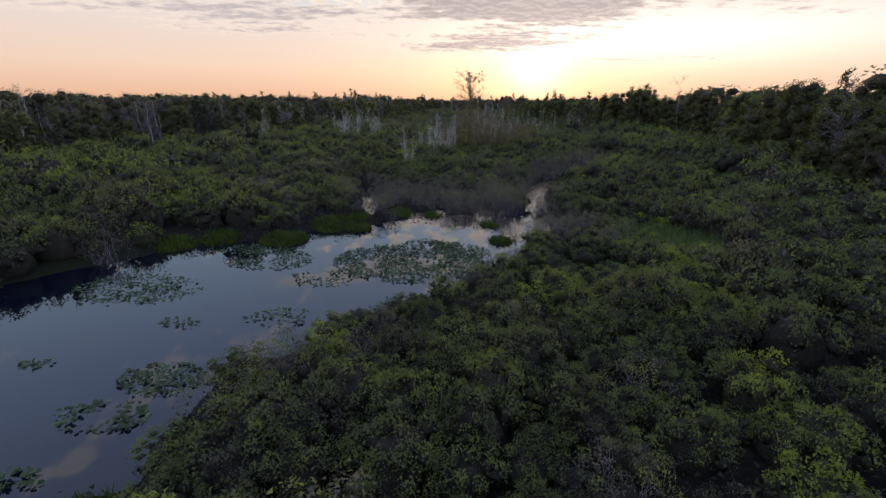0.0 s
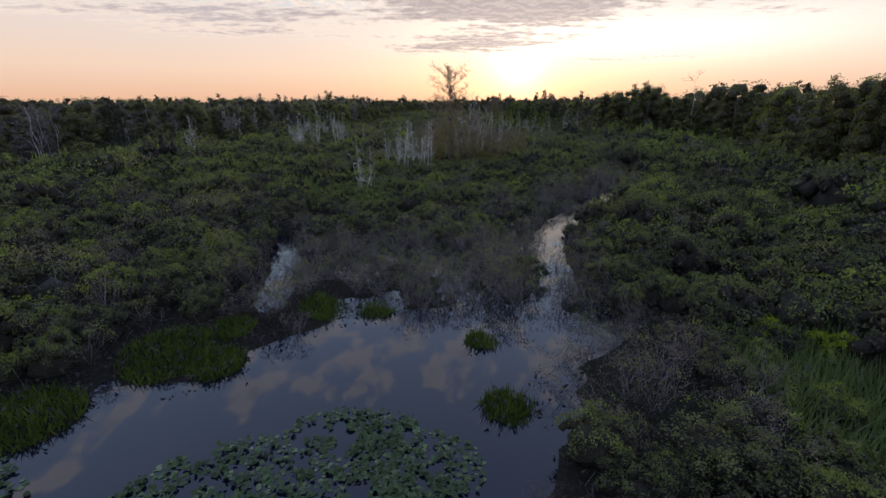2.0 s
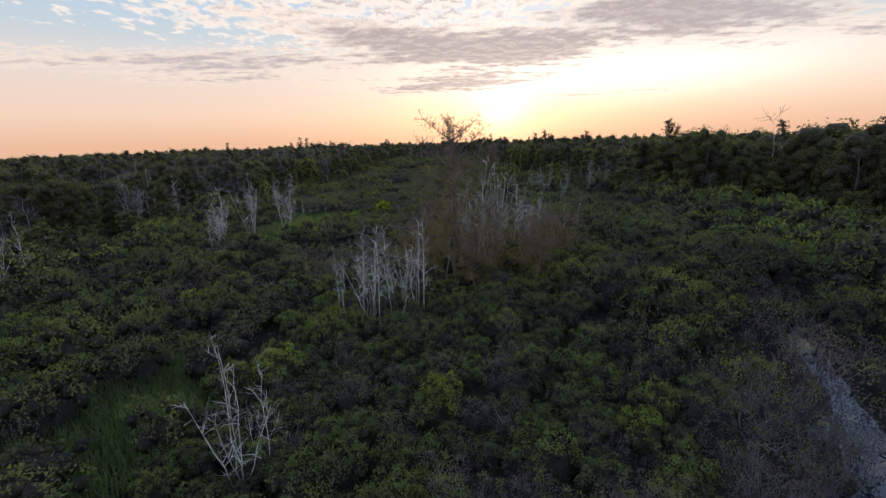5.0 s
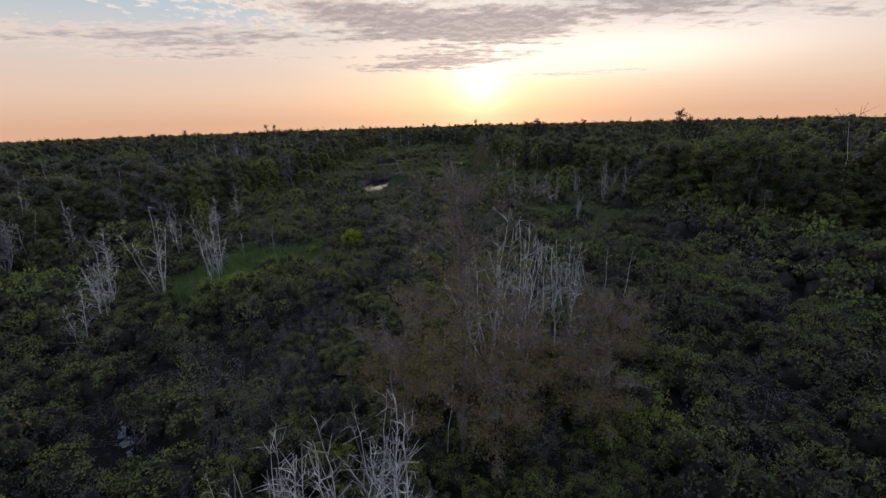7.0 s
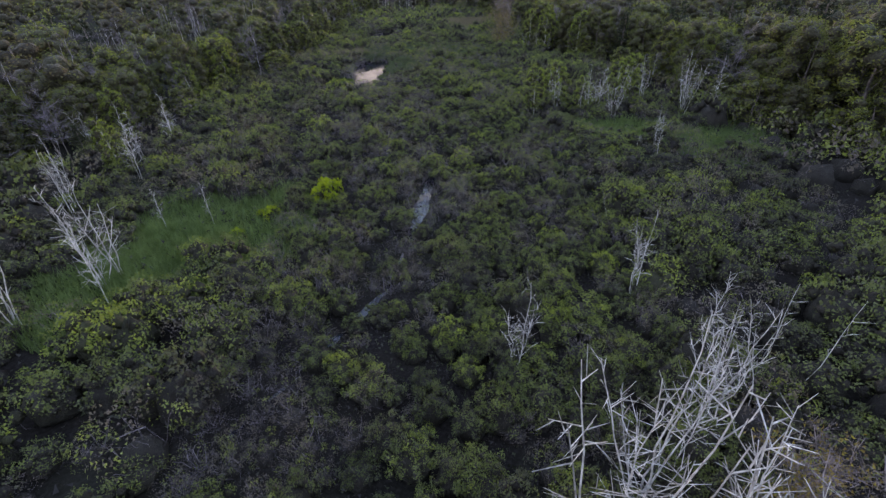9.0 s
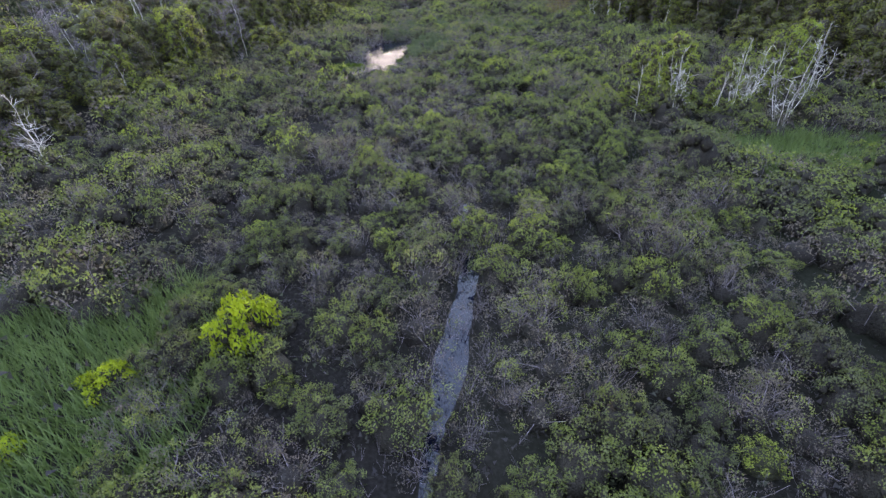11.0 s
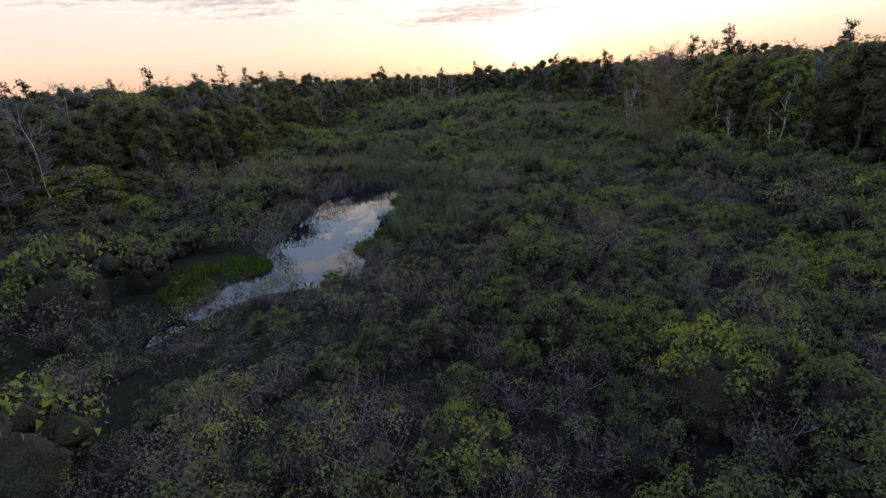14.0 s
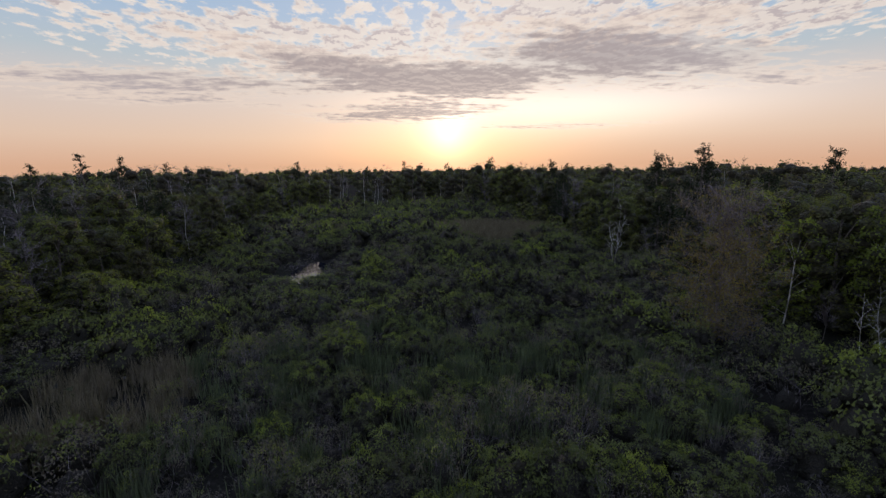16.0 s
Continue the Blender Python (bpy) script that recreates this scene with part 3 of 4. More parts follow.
def shrub(clumps, per, size, twigs, bare=0.0, wet=False):
    """A shrub of radius 1 standing at the origin: domed sprays of leaves side by side, solid cores dark as inner shade,
    and stems.
    """
    g = Geo()
    th = np.arange(clumps) * 2.39996 + rng.uniform(-0.6, 0.6, clumps)
    rho = np.sqrt((np.arange(clumps) + rng.uniform(0.0, 1.0, clumps)) / clumps) * 0.88
    cen = np.stack([np.cos(th) * rho, np.sin(th) * rho, 0.26 + 0.66 * np.sqrt(1 - rho**2) * rng.uniform(0.66, 1.2, clumps)], 1)
    rc = 1.0 / math.sqrt(clumps) * rng.uniform(0.75, 1.2, clumps)
    tone = rng.uniform(0.1, 0.9, clumps)
    if bare:
        tone = np.where(rng.random(clumps) < 0.28, rng.uniform(0.8, 1.1, clumps), rng.uniform(-0.1, 0.3, clumps))
        cen = cen * rng.uniform(0.9, 1.15, (clumps, 1))
    k = np.repeat(np.arange(clumps), per)
    if bare:
        k = k[rng.random(len(k)) < np.where(tone[k] > 0.6, 1.0, 0.85)]
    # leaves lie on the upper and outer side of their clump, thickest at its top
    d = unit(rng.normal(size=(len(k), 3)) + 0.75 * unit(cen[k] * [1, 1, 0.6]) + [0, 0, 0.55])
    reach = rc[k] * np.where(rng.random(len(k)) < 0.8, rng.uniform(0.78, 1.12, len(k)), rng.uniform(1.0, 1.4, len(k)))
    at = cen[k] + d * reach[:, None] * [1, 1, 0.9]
    # upward leaves get a lighter tone: light from above put into the colour
    top_light = np.clip((d[:, 2] + 0.2) * 0.35, -0.1, 0.3)
    leaves(g, at, 0.9 * d + [0, 0, 0.3], size, 0, False, tone[k] + top_light - 0.1 + rng.normal(0, 0.10, len(k)), 0.72)
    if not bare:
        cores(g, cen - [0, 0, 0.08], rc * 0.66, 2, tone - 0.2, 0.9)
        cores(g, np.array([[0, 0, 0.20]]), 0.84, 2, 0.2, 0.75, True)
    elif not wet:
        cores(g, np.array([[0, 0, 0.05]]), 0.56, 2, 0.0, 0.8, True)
    if twigs:
        k = rng.integers(0, clumps, twigs)
        tip = cen[k] * rng.uniform(0.9, 1.25 + 0.12 * bare, (twigs, 1)) + rng.normal(0, 0.12, (twigs, 3))
        foot = np.stack([rng.normal(0, 0.2, twigs), rng.normal(0, 0.2, twigs), np.zeros(twigs) - 0.1], 1)
        r = rng.uniform(0.003, 0.007, twigs) * np.where(rng.random(twigs) < 0.10, 1.8, 1.0)
        low = foot * 0.6 + tip * 0.4 + rng.normal(0, 0.10, (twigs, 3))
        mid = foot * 0.25 + tip * 0.75 + rng.normal(0, 0.12, (twigs, 3))
        ribbons(g, foot, low, r * 1.3, r * 1.1)
        ribbons(g, low, mid, r * 1.1, r * 0.7)
        ribbons(g, mid, tip, r * 0.7, r * 0.25)
        for _ in range(int(4 * bare + 0.5)):
            t = rng.uniform(0.0, 1.0, (twigs, 1))
            a = np.where(t < 0.5, low * (1 - 2 * t) + mid * 2 * t, mid * (2 - 2 * t) + tip * (2 * t - 1))
            b = a + unit(rng.normal(size=(twigs, 3)) + unit(tip) * 0.6 + np.array([0, 0, 0.4])) * rng.uniform(0.12, 0.40, (twigs, 1))
            ribbons(g, a, b, r * 0.6, r * 0.25)
    return g.arrays()


NEAR = [shrub(22, 62, 0.058, 6) for _ in range(7)]
NEAR_BARE = [shrub(20, 50, 0.046, 34, 0.6) for _ in range(6)]
NEAR_WET = [shrub(14, 34, 0.048, 34, 0.75, True) for _ in range(5)]
MID = [shrub(14, 36, 0.080, 1) for _ in range(5)]
MID_BARE = [shrub(13, 38, 0.058, 12, 0.5) for _ in range(5)]
FAR = [shrub(9, 17, 0.13, 0) for _ in range(5)]
FAR_BARE = [shrub(9, 16, 0.12, 3, 0.3) for _ in range(4)]


def scatter(x0, x1, y0, y1, step):
    xs, ys = np.meshgrid(np.arange(x0, x1, step), np.arange(y0, y1, step * 0.87))
    xs = xs + (np.arange(len(ys)) % 2 * 0.5 * step)[:, None]
    p = np.stack([xs.ravel(), ys.ravel()], 1)
    return p + rng.uniform(-0.38, 0.38, p.shape) * step


def zones(p):
    """0 next to the flight line, 1 further out, 2 far."""
    a = np.abs(p[:, 0] - 0.3)
    wide = np.interp(p[:, 1], (0, 25, 42, 54, 78, 92, 102, 118, 126, 146, 157), (12.5, 11, 9, 8, 9.5, 10.5, 10.5, 9.5, 10.5, 11, 9))
    return np.where((a < wide) & (p[:, 1] > 0) & (p[:, 1] < 157), 0, np.where((a < 25) & (p[:, 1] < 182), 1, 2))


def keep(p, wet_limit=-0.22):
    s = shore(p[:, 0], p[:, 1])
    ok = (s > wet_limit - 0.5 * rng.random(len(p)) ** 2) & (oval(p[:, 0], p[:, 1], GRASSLAND) < 0.45 + 0.5 * rng.random(len(p))) & (oval(p[:, 0], p[:, 1], REEDS[:4] + REEDS[7:]) < 0.45 + 1.6 * rng.random(len(p))) & (oval(p[:, 0], p[:, 1], REEDS[4:7]) < 0.5)
    for hx, hy, r in HUMMOCKS:
        ok &= np.hypot(p[:, 0] - hx, p[:, 1] - hy) > r + 0.45
    return p[ok & ~in_forest(p[:, 0], p[:, 1])]


def low_bank(x, y):
    """Shrubs keep low beside open water and on the boggy ground before the second pond."""
    s = np.clip(shore(x, y), 0, 2.2) / 2.2
    open_water = (x > -6.5 + 0.5 * (y - 2)) * np.exp(-(((x + 2) / 13.0) ** 4 + ((y - 10) / 14.0) ** 4))
    v = 1 - np.clip(open_water, 0, 1) * 0.55 * (1 - s)
    bog = np.exp(-((x + 9.0) / 4.0) ** 4 - ((y - 126) / 4.5) ** 4)
    bank = np.exp(-((x + 4.6) / 2.3) ** 4 - ((y - 136) / 7.0) ** 4)
    ditch = np.exp(-((x + 9.5) / 3.5) ** 4 - ((y - 171) / 7.0) ** 4)
    return v * (1 - 0.55 * np.maximum(np.maximum(bog, ditch), 0.8 * bank))


def plant_fill():
    """Low tufts and litter that close the gaps between the shrubs."""
    g = Geo()
    p = scatter(-27, 27, 0, 182, 0.62)
    p = p[(np.abs(p[:, 0]) < p[:, 1] + 14) & (shore(p[:, 0], p[:, 1]) > -0.02) & ~in_forest(p[:, 0], p[:, 1])]
    p = p[(zones(p) == 0) | (rng.random(len(p)) < 0.2)]
    p = p[rng.random(len(p)) > 0.55 * flooded(p[:, 0], p[:, 1])]
    n = len(p)
    at = np.stack([p[:, 0], p[:, 1], np.maximum(height(p[:, 0], p[:, 1]), -0.1) + 0.05], 1)
    tone = np.clip(0.75 - 0.7 * twiggy(p[:, 0], p[:, 1]) + rng.normal(0, 0.18, n), 0, 1)
    near = zones(p) == 0
    r = rng.uniform(0.36, 0.62, n) * np.where(near, 1, 1.35) * (0.5 + 0.5 * low_bank(p[:, 0], p[:, 1]))
    k = np.repeat(np.arange(n), np.where(near, 10, 7))
    d = unit(rng.normal(size=(len(k), 3)) * [1, 1, 0.8] + [0, 0, 0.6])
    leaves(g, at[k] + d * r[k][:, None] * rng.uniform(0.4, 1.15, (len(k), 1)), d + 0.5 * rng.normal(size=d.shape), np.where(near[k], 0.13, 0.22), 0, False, tone[k] + rng.normal(0, 0.15, len(k)), 0.7)
    k = np.repeat(np.flatnonzero(near & (twiggy(p[:, 0], p[:, 1]) > 0.4)), 3)
    d = unit(rng.normal(size=(len(k), 3)) + [0, 0, 1.0])
    ribbons(g, at[k], at[k] + d * rng.uniform(0.3, 0.7, (len(k), 1)), 0.004, 0.0015, 1)
    tagged(new("undergrowth", g.mesh("undergrowth", [FILL, TWIG])), "low grey-brown undergrowth and litter between the shrubs", "undergrowth", kind="stuff")


def plant_shrubs():
    things = []
    for zone, step, region in ((0, 1.30, (-15.5, 15.5, 0, 157)), (1, 1.8, (-27, 27, 0, 182)), (2, 2.6, (-66, 52, 8, 226))):
        p = keep(scatter(region[0], region[1], region[2], region[3], step))
        p = p[(zones(p) == zone) & (np.abs(p[:, 0]) < p[:, 1] + 16)]
        if zone == 0:
            e = keep(scatter(-7, 16, 23, 50, 1.05))
            p = np.concatenate([p, e[flooded(e[:, 0], e[:, 1]) > 0.35]])
            # close the widest gaps
            e = keep(scatter(-14, 14, 60, 157, 1.1))
            e = e[zones(e) == 0]
            gap = np.sqrt(((e[:, None] - p[None]) ** 2).sum(2)).min(1)
            p = np.concatenate([p, e[gap > 0.98]])
        q = p[rng.random(len(p)) > 0.16 * flooded(p[:, 0], p[:, 1])]
        tw = twiggy(q[:, 0], q[:, 1])
        z = height(q[:, 0], q[:, 1])
        at = np.stack([q[:, 0], q[:, 1], np.maximum(z, -0.2) - 0.03], 1)
        size = step * rng.uniform(0.50, 0.86, len(q)) * (1 - 0.1 * tw) * (0.88 + 0.25 * (wobble(q[:, 0], q[:, 1], 0.45, 8.0) > 0.2))
        low = low_bank(q[:, 0], q[:, 1])
        tall = size * rng.uniform(0.85, 1.5, len(q)) * low
        size = size * (0.78 + 0.22 * low)
        turn = rng.uniform(0, 2 * np.pi, len(q))
        tone = np.clip(0.42 + 0.20 * wobble(q[:, 0], q[:, 1], 0.35, 4.0) + rng.normal(0, 0.23, len(q)), 0.02, 0.98)
        bare = rng.random(len(q)) < np.minimum(tw * 1.08, 0.82) + 0.25 * flooded(q[:, 0], q[:, 1])
        full, sparse = ((NEAR, NEAR_BARE), (MID, MID_BARE), (FAR, FAR_BARE))[zone]
        name = ("shrub_thicket_near", "shrub_thicket_middle", "shrub_thicket_far")[zone]
        g, h = Geo(), Geo()
        pick = rng.integers(0, 1000, len(q))
        single = (zone == 0) & (np.abs(q[:, 0]) < 9) & ~bare
        single[rng.permutation(np.flatnonzero(single))[290:]] = False
        for i in range(7):
            wet = bare & ((flooded(q[:, 0], q[:, 1]) > 0.3) | (shore(q[:, 0], q[:, 1]) < 0.7)) & (zone < 2)
            for bag, kinds, sel in ((g, full, ~bare), (h, sparse, bare & ~wet), (h, NEAR_WET, wet)):
                if i < len(kinds):
                    w = sel & (pick % len(kinds) == i) & ~single
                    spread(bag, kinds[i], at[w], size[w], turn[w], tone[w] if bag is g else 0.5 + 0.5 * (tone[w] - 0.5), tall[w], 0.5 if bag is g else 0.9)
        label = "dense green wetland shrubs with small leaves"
        tagged(new("green_shrubs", g.mesh(name, [GREEN, TWIG, CORE_SHADE])), label, "shrubs", "marsh thicket", "stuff")
        tagged(new("bare_shrubs", h.mesh(name + "_bare", [DULL, TWIG, CORE_SHADE])), "grey-brown half-bare twiggy shrubs along the wet channel", "shrubs", "marsh thicket", "stuff")
        if zone == 0:
            things = [(at[i], size[i], tall[i], turn[i]) for i in np.flatnonzero(single)]
    # shrubs nearest the flight line, each a thing of its own
    bases = []
    for i, (v, f, m, t) in enumerate(NEAR):
        bases.append([mesh_from("foliage", v, f[m != 1], [GREEN_OB, CORE_SHADE], m[m != 1] // 2, t), mesh_from("stems", v, f[m == 1], [TWIG], None, t)])
    for i, (at, size, tall, turn) in enumerate(things):
        ob = new("shrub")
        ob.matrix_world = Matrix.LocRotScale(Vector(at), Euler((0, 0, turn)), (size, size, tall))
        tagged(ob, "rounded leafy green wetland shrub in the thicket", "shrub", "single shrubs of the thicket")
        leaf, stem = bases[i % len(bases)]
        part("foliage", leaf, ob)
        part("stem", stem, ob, "thin grey-brown stems")


plant_shrubs()
plant_fill()

# ---- trees ----


def stem_path(base, top, bend, n=6):
    t = np.linspace(0, 1, n)[:, None]
    p = np.asarray(base) * (1 - t) + np.asarray(top) * t
    p[1:-1] += rng.normal(0, bend, (n - 2, 3)) * [1, 1, 0.2]
    return p


def tube(g, p, r0, r1, mat=1, sides=5):
    """A tapered stem along the places p."""
    n = len(p)
    r = np.linspace(r0, r1, n)
    d = unit(np.gradient(p, axis=0))
    a = unit(np.cross(d, [0.3, 0.95, 0.05]))
    b = np.cross(d, a)
    ang = np.arange(sides) * 2 * np.pi / sides
    v = p[:, None] + (a[:, None] * np.cos(ang)[None, :, None] + b[:, None] * np.sin(ang)[None, :, None]) * r[:, None, None]
    j = np.arange(sides)
    l = (j + 1) % sides
    face = np.concatenate([np.stack([j, l, l + sides], 1), np.stack([j, l + sides, j + sides], 1)])
    f = (np.arange(n - 1)[:, None, None] * sides + face).reshape(-1, 3)
    g.add(v, f, mat)


def broadleaf(lobes, per, size, radius, sides=5, limbs=9, trunk=True, wide=0.29, foot=0.05, stem=0.014):
    """A tree 1 high: trunk, limbs and a crown of many domed leaf clumps. Leaves are material 0, wood 1, shade-dark
    solid cores 2.
    """
    g = Geo()
    lean = rng.normal(0, 0.03, 2)
    if trunk:
        tube(g, stem_path((0, 0, -0.02), (lean[0], lean[1], 0.8), 0.012, 6 if sides > 3 else 3), stem, stem * 0.3, 1, sides)
    u = (np.arange(lobes) + rng.uniform(0, 1, lobes)) / lobes
    z = foot + (1 - radius * 0.9 - foot) * u
    a = np.arange(lobes) * 2.39996 + rng.uniform(-0.5, 0.5, lobes)
    reach = wide * np.sin(np.clip(0.26 + 0.64 * u, 0, 1) * np.pi) ** 0.6 * np.sqrt(rng.uniform(0.45, 1.0, lobes))
    cen = np.stack([np.cos(a) * reach + lean[0] * z, np.sin(a) * reach + lean[1] * z, z], 1)
    r = radius * rng.uniform(0.65, 1.2, lobes)
    tone = rng.uniform(0.15, 0.85, lobes)
    if trunk and limbs:
        k = rng.choice(lobes, min(lobes, limbs), replace=False)
        sticks(g, np.stack([lean[0] * cen[k, 2] * 0.6, lean[1] * cen[k, 2] * 0.6, cen[k, 2] * 0.7], 1), cen[k], stem * 0.36, stem * 0.12, 1)
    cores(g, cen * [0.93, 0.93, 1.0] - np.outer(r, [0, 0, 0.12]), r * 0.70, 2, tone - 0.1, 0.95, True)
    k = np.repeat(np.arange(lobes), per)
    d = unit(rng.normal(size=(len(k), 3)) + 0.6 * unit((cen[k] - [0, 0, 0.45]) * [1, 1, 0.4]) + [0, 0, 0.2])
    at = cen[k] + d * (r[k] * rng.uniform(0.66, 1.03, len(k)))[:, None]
    # tone paints in daylight: lighter on clump tops, darker on undersides
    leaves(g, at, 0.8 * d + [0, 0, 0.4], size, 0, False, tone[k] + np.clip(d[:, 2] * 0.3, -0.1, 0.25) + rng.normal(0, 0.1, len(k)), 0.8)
    return g.arrays()


def haze_tree(twigs=400, n=26, width=0.0019):
    """A leafless young tree 1 high whose fine twigs (material 0) make a grey haze round pale stems."""
    g = Geo()
    p = stem_path((0, 0, -0.02), (rng.normal(0, 0.04), rng.normal(0, 0.04), 0.96), 0.012, 7)
    tube(g, p, 0.0065, 0.0015, 1, 4)
    t = np.sort(rng.uniform(1.6, 5.9, n))
    k = t.astype(int)
    s = p[k] * (1 - (t - k))[:, None] + p[k + 1] * (t - k)[:, None]
    d = unit(rng.normal(size=(n, 3)) * [1, 1, 0.2] + [0, 0, 0.75])
    e = s + d * (rng.uniform(0.16, 0.32, n) * (1.3 - t / 7.5))[:, None]
    sticks(g, s, e, 0.0014, 0.0006, 0)
    w = rng.integers(0, n, twigs)
    u = rng.uniform(0.25, 1.0, (twigs, 1))
    a = s[w] * (1 - u) + e[w] * u
    ribbons(g, a, a + unit(d[w] + rng.normal(0, 0.55, (twigs, 3))) * rng.uniform(0.05, 0.13, (twigs, 1)), width, width * 0.4, 0)
    return g.arrays()


def conifer(rows, per, size):
    """A pine or spruce 1 high, with ragged whorls."""
    g = Geo()
    tube(g, stem_path((0, 0, -0.02), (0, 0, 0.99), 0.003), 0.017, 0.005)
    for i in range(rows):
        z = 0.16 + 0.82 * (i + rng.uniform(0, 0.6)) / rows
        reach = 0.30 * (1.06 - z) ** 0.7 * rng.uniform(0.45, 1.2)
        n = int(rng.integers(3, 6))
        a = rng.uniform(0, 6.283, n) + np.arange(n) * 0.3
        tip = np.stack([np.cos(a) * reach, np.sin(a) * reach, z + 0.15 * reach + rng.normal(0, 0.025, n)], 1)
        root = np.array([[0, 0, z]])
        ribbons(g, np.repeat(root, n, 0), tip, 0.004, 0.001, 1)
        t = rng.uniform(0.2, 1.05, (n, per, 1)) ** 0.8
        at = (root[:, None] * (1 - t) + tip[:, None] * t).reshape(-1, 3) + rng.normal(0, 0.014, (n * per, 3))
        leaves(g, at, rng.normal(0, 0.5, (n * per, 3)) + [0, 0, 0.9], size, 0, False, 0.5, 0.42)
    return g.arrays()


def bare_tree(stems, twigs, spray=0, fan=0.3):
    """A leafless tree 1 high with pale stems that lean apart and many fine upswept branches."""
    g = Geo()
    for i in range(stems):
        a = i * 2.4 + rng.uniform(-0.6, 0.6)
        off, ln = (rng.uniform(0.0, 0.04), rng.uniform(0.06, fan)) if stems > 1 else (0.0, rng.uniform(0, 0.05))
        top = np.array([math.cos(a) * ln, math.sin(a) * ln, rng.uniform(0.62, 1.0) if i else 1.0])
        p = stem_path((math.cos(a) * off, math.sin(a) * off, -0.02), top, 0.009, 7)
        tube(g, p, 0.0053, 0.0016, 1, 4)
        t = np.sort(rng.uniform(1.5, 5.9, twigs))
        k = t.astype(int)
        s = p[k] * (1 - (t - k))[:, None] + p[k + 1] * (t - k)[:, None]
        d = unit(rng.normal(size=(twigs, 3)) * [1, 1, 0.25] + [0, 0, 0.95])
        e = s + d * (rng.uniform(0.10, 0.24, twigs) * (1.25 - t / 6.5))[:, None]
        sticks(g, s, e, 0.0024, 0.0009, 1)
        for _ in range(2 if not spray else 1):
            u = rng.uniform(0.3, 0.9, (twigs, 1))
            b = s * (1 - u) + e * u
            ribbons(g, b, b + unit(d + rng.normal(0, 0.6, (twigs, 3))) * rng.uniform(0.05, 0.11, (twigs, 1)), 0.0019, 0.0008, 1)
    if spray:
        v = np.concatenate(g.v)
        c = v[rng.integers(len(v) // 3, len(v), spray)]
        leaves(g, c + rng.normal(0, 0.03, c.shape), rng.normal(0, 1, c.shape) + [0, 0, 0.5], 0.045, 0, False, 0.6)
    return g.arrays()


TREES = [broadleaf(40, 110, 0.0155, 0.095, wide=w, foot=0.04) for w in (0.22, 0.26, 0.30, 0.25, 0.20, 0.28)]
TREES_FAR = [broadleaf(16, 36, 0.024, 0.135, 3, 0, wide=0.25, foot=0.10) for _ in range(5)]
TREES_DISTANT = [broadleaf(8, 11, 0.046, 0.17, trunk=False, wide=0.24, foot=0.35) for _ in range(4)]
HAZE = [haze_tree() for _ in range(4)]
PINES = [conifer(24, 26, 0.026) for _ in range(4)]
PINES_FAR = [conifer(14, 12, 0.042) for _ in range(3)]
BIRCHES = [bare_tree(s, n, 0, w) for s, n, w in ((2, 26, 0.36), (3, 14, 0.2), (1, 30, 0.1), (6, 9, 0.32), (1, 12, 0.1), (1, 3, 0.1))]
LIGHT_TREES = [broadleaf(30, 80, 0.019, 0.075, limbs=12, wide=0.20, foot=0.12, stem=0.0075) for _ in range(3)]
BIRCHES_FAR = [haze_tree(90, 8, 0.0022) for _ in range(4)]


def tree_meshes(template, leaf, wood):
    v, f, m, t = template
    return [mesh_from("crown", v, f[m != 1], [leaf, CORE_SHADE_TREE], m[m != 1] // 2, t) if (m == 0).any() else None, mesh_from("trunk", v, f[m == 1], [wood], None, t)]


def single_tree(meshes, name, label, category, group, x, y, tall, wide=1.0, turn=0.0, crown="crown", trunk="trunk", tilt=0.0):
    ob = new(name)
    z = max(float(height(np.array([x]), np.array([y]))[0]), -0.1)
    ob.matrix_world = Matrix.LocRotScale(Vector((x, y, z)), Euler((tilt, 0, turn)), (tall * wide, tall * wide, tall))
    tagged(ob, label, category, group)
    if meshes[0]:
        part(crown, meshes[0], ob)
    part(trunk, meshes[1], ob)
    return ob


def forest_height(x, y):
    """Trees are taller on the right-hand rise and lower far off."""
    rise = np.interp(y, (0, 70, 100, 125, 150, 215), (9.6, 10.6, 10.4, 8.4, 8.0, 8.8))
    h = np.where(x > 0, rise, 7.9) + np.where(x > 0, 1.2, 0.9) * wobble(x, y, 0.11, 1.0)
    h = np.where(y > 215, 8.8 + 1.2 * wobble(x, y, 0.09), h)
    return h


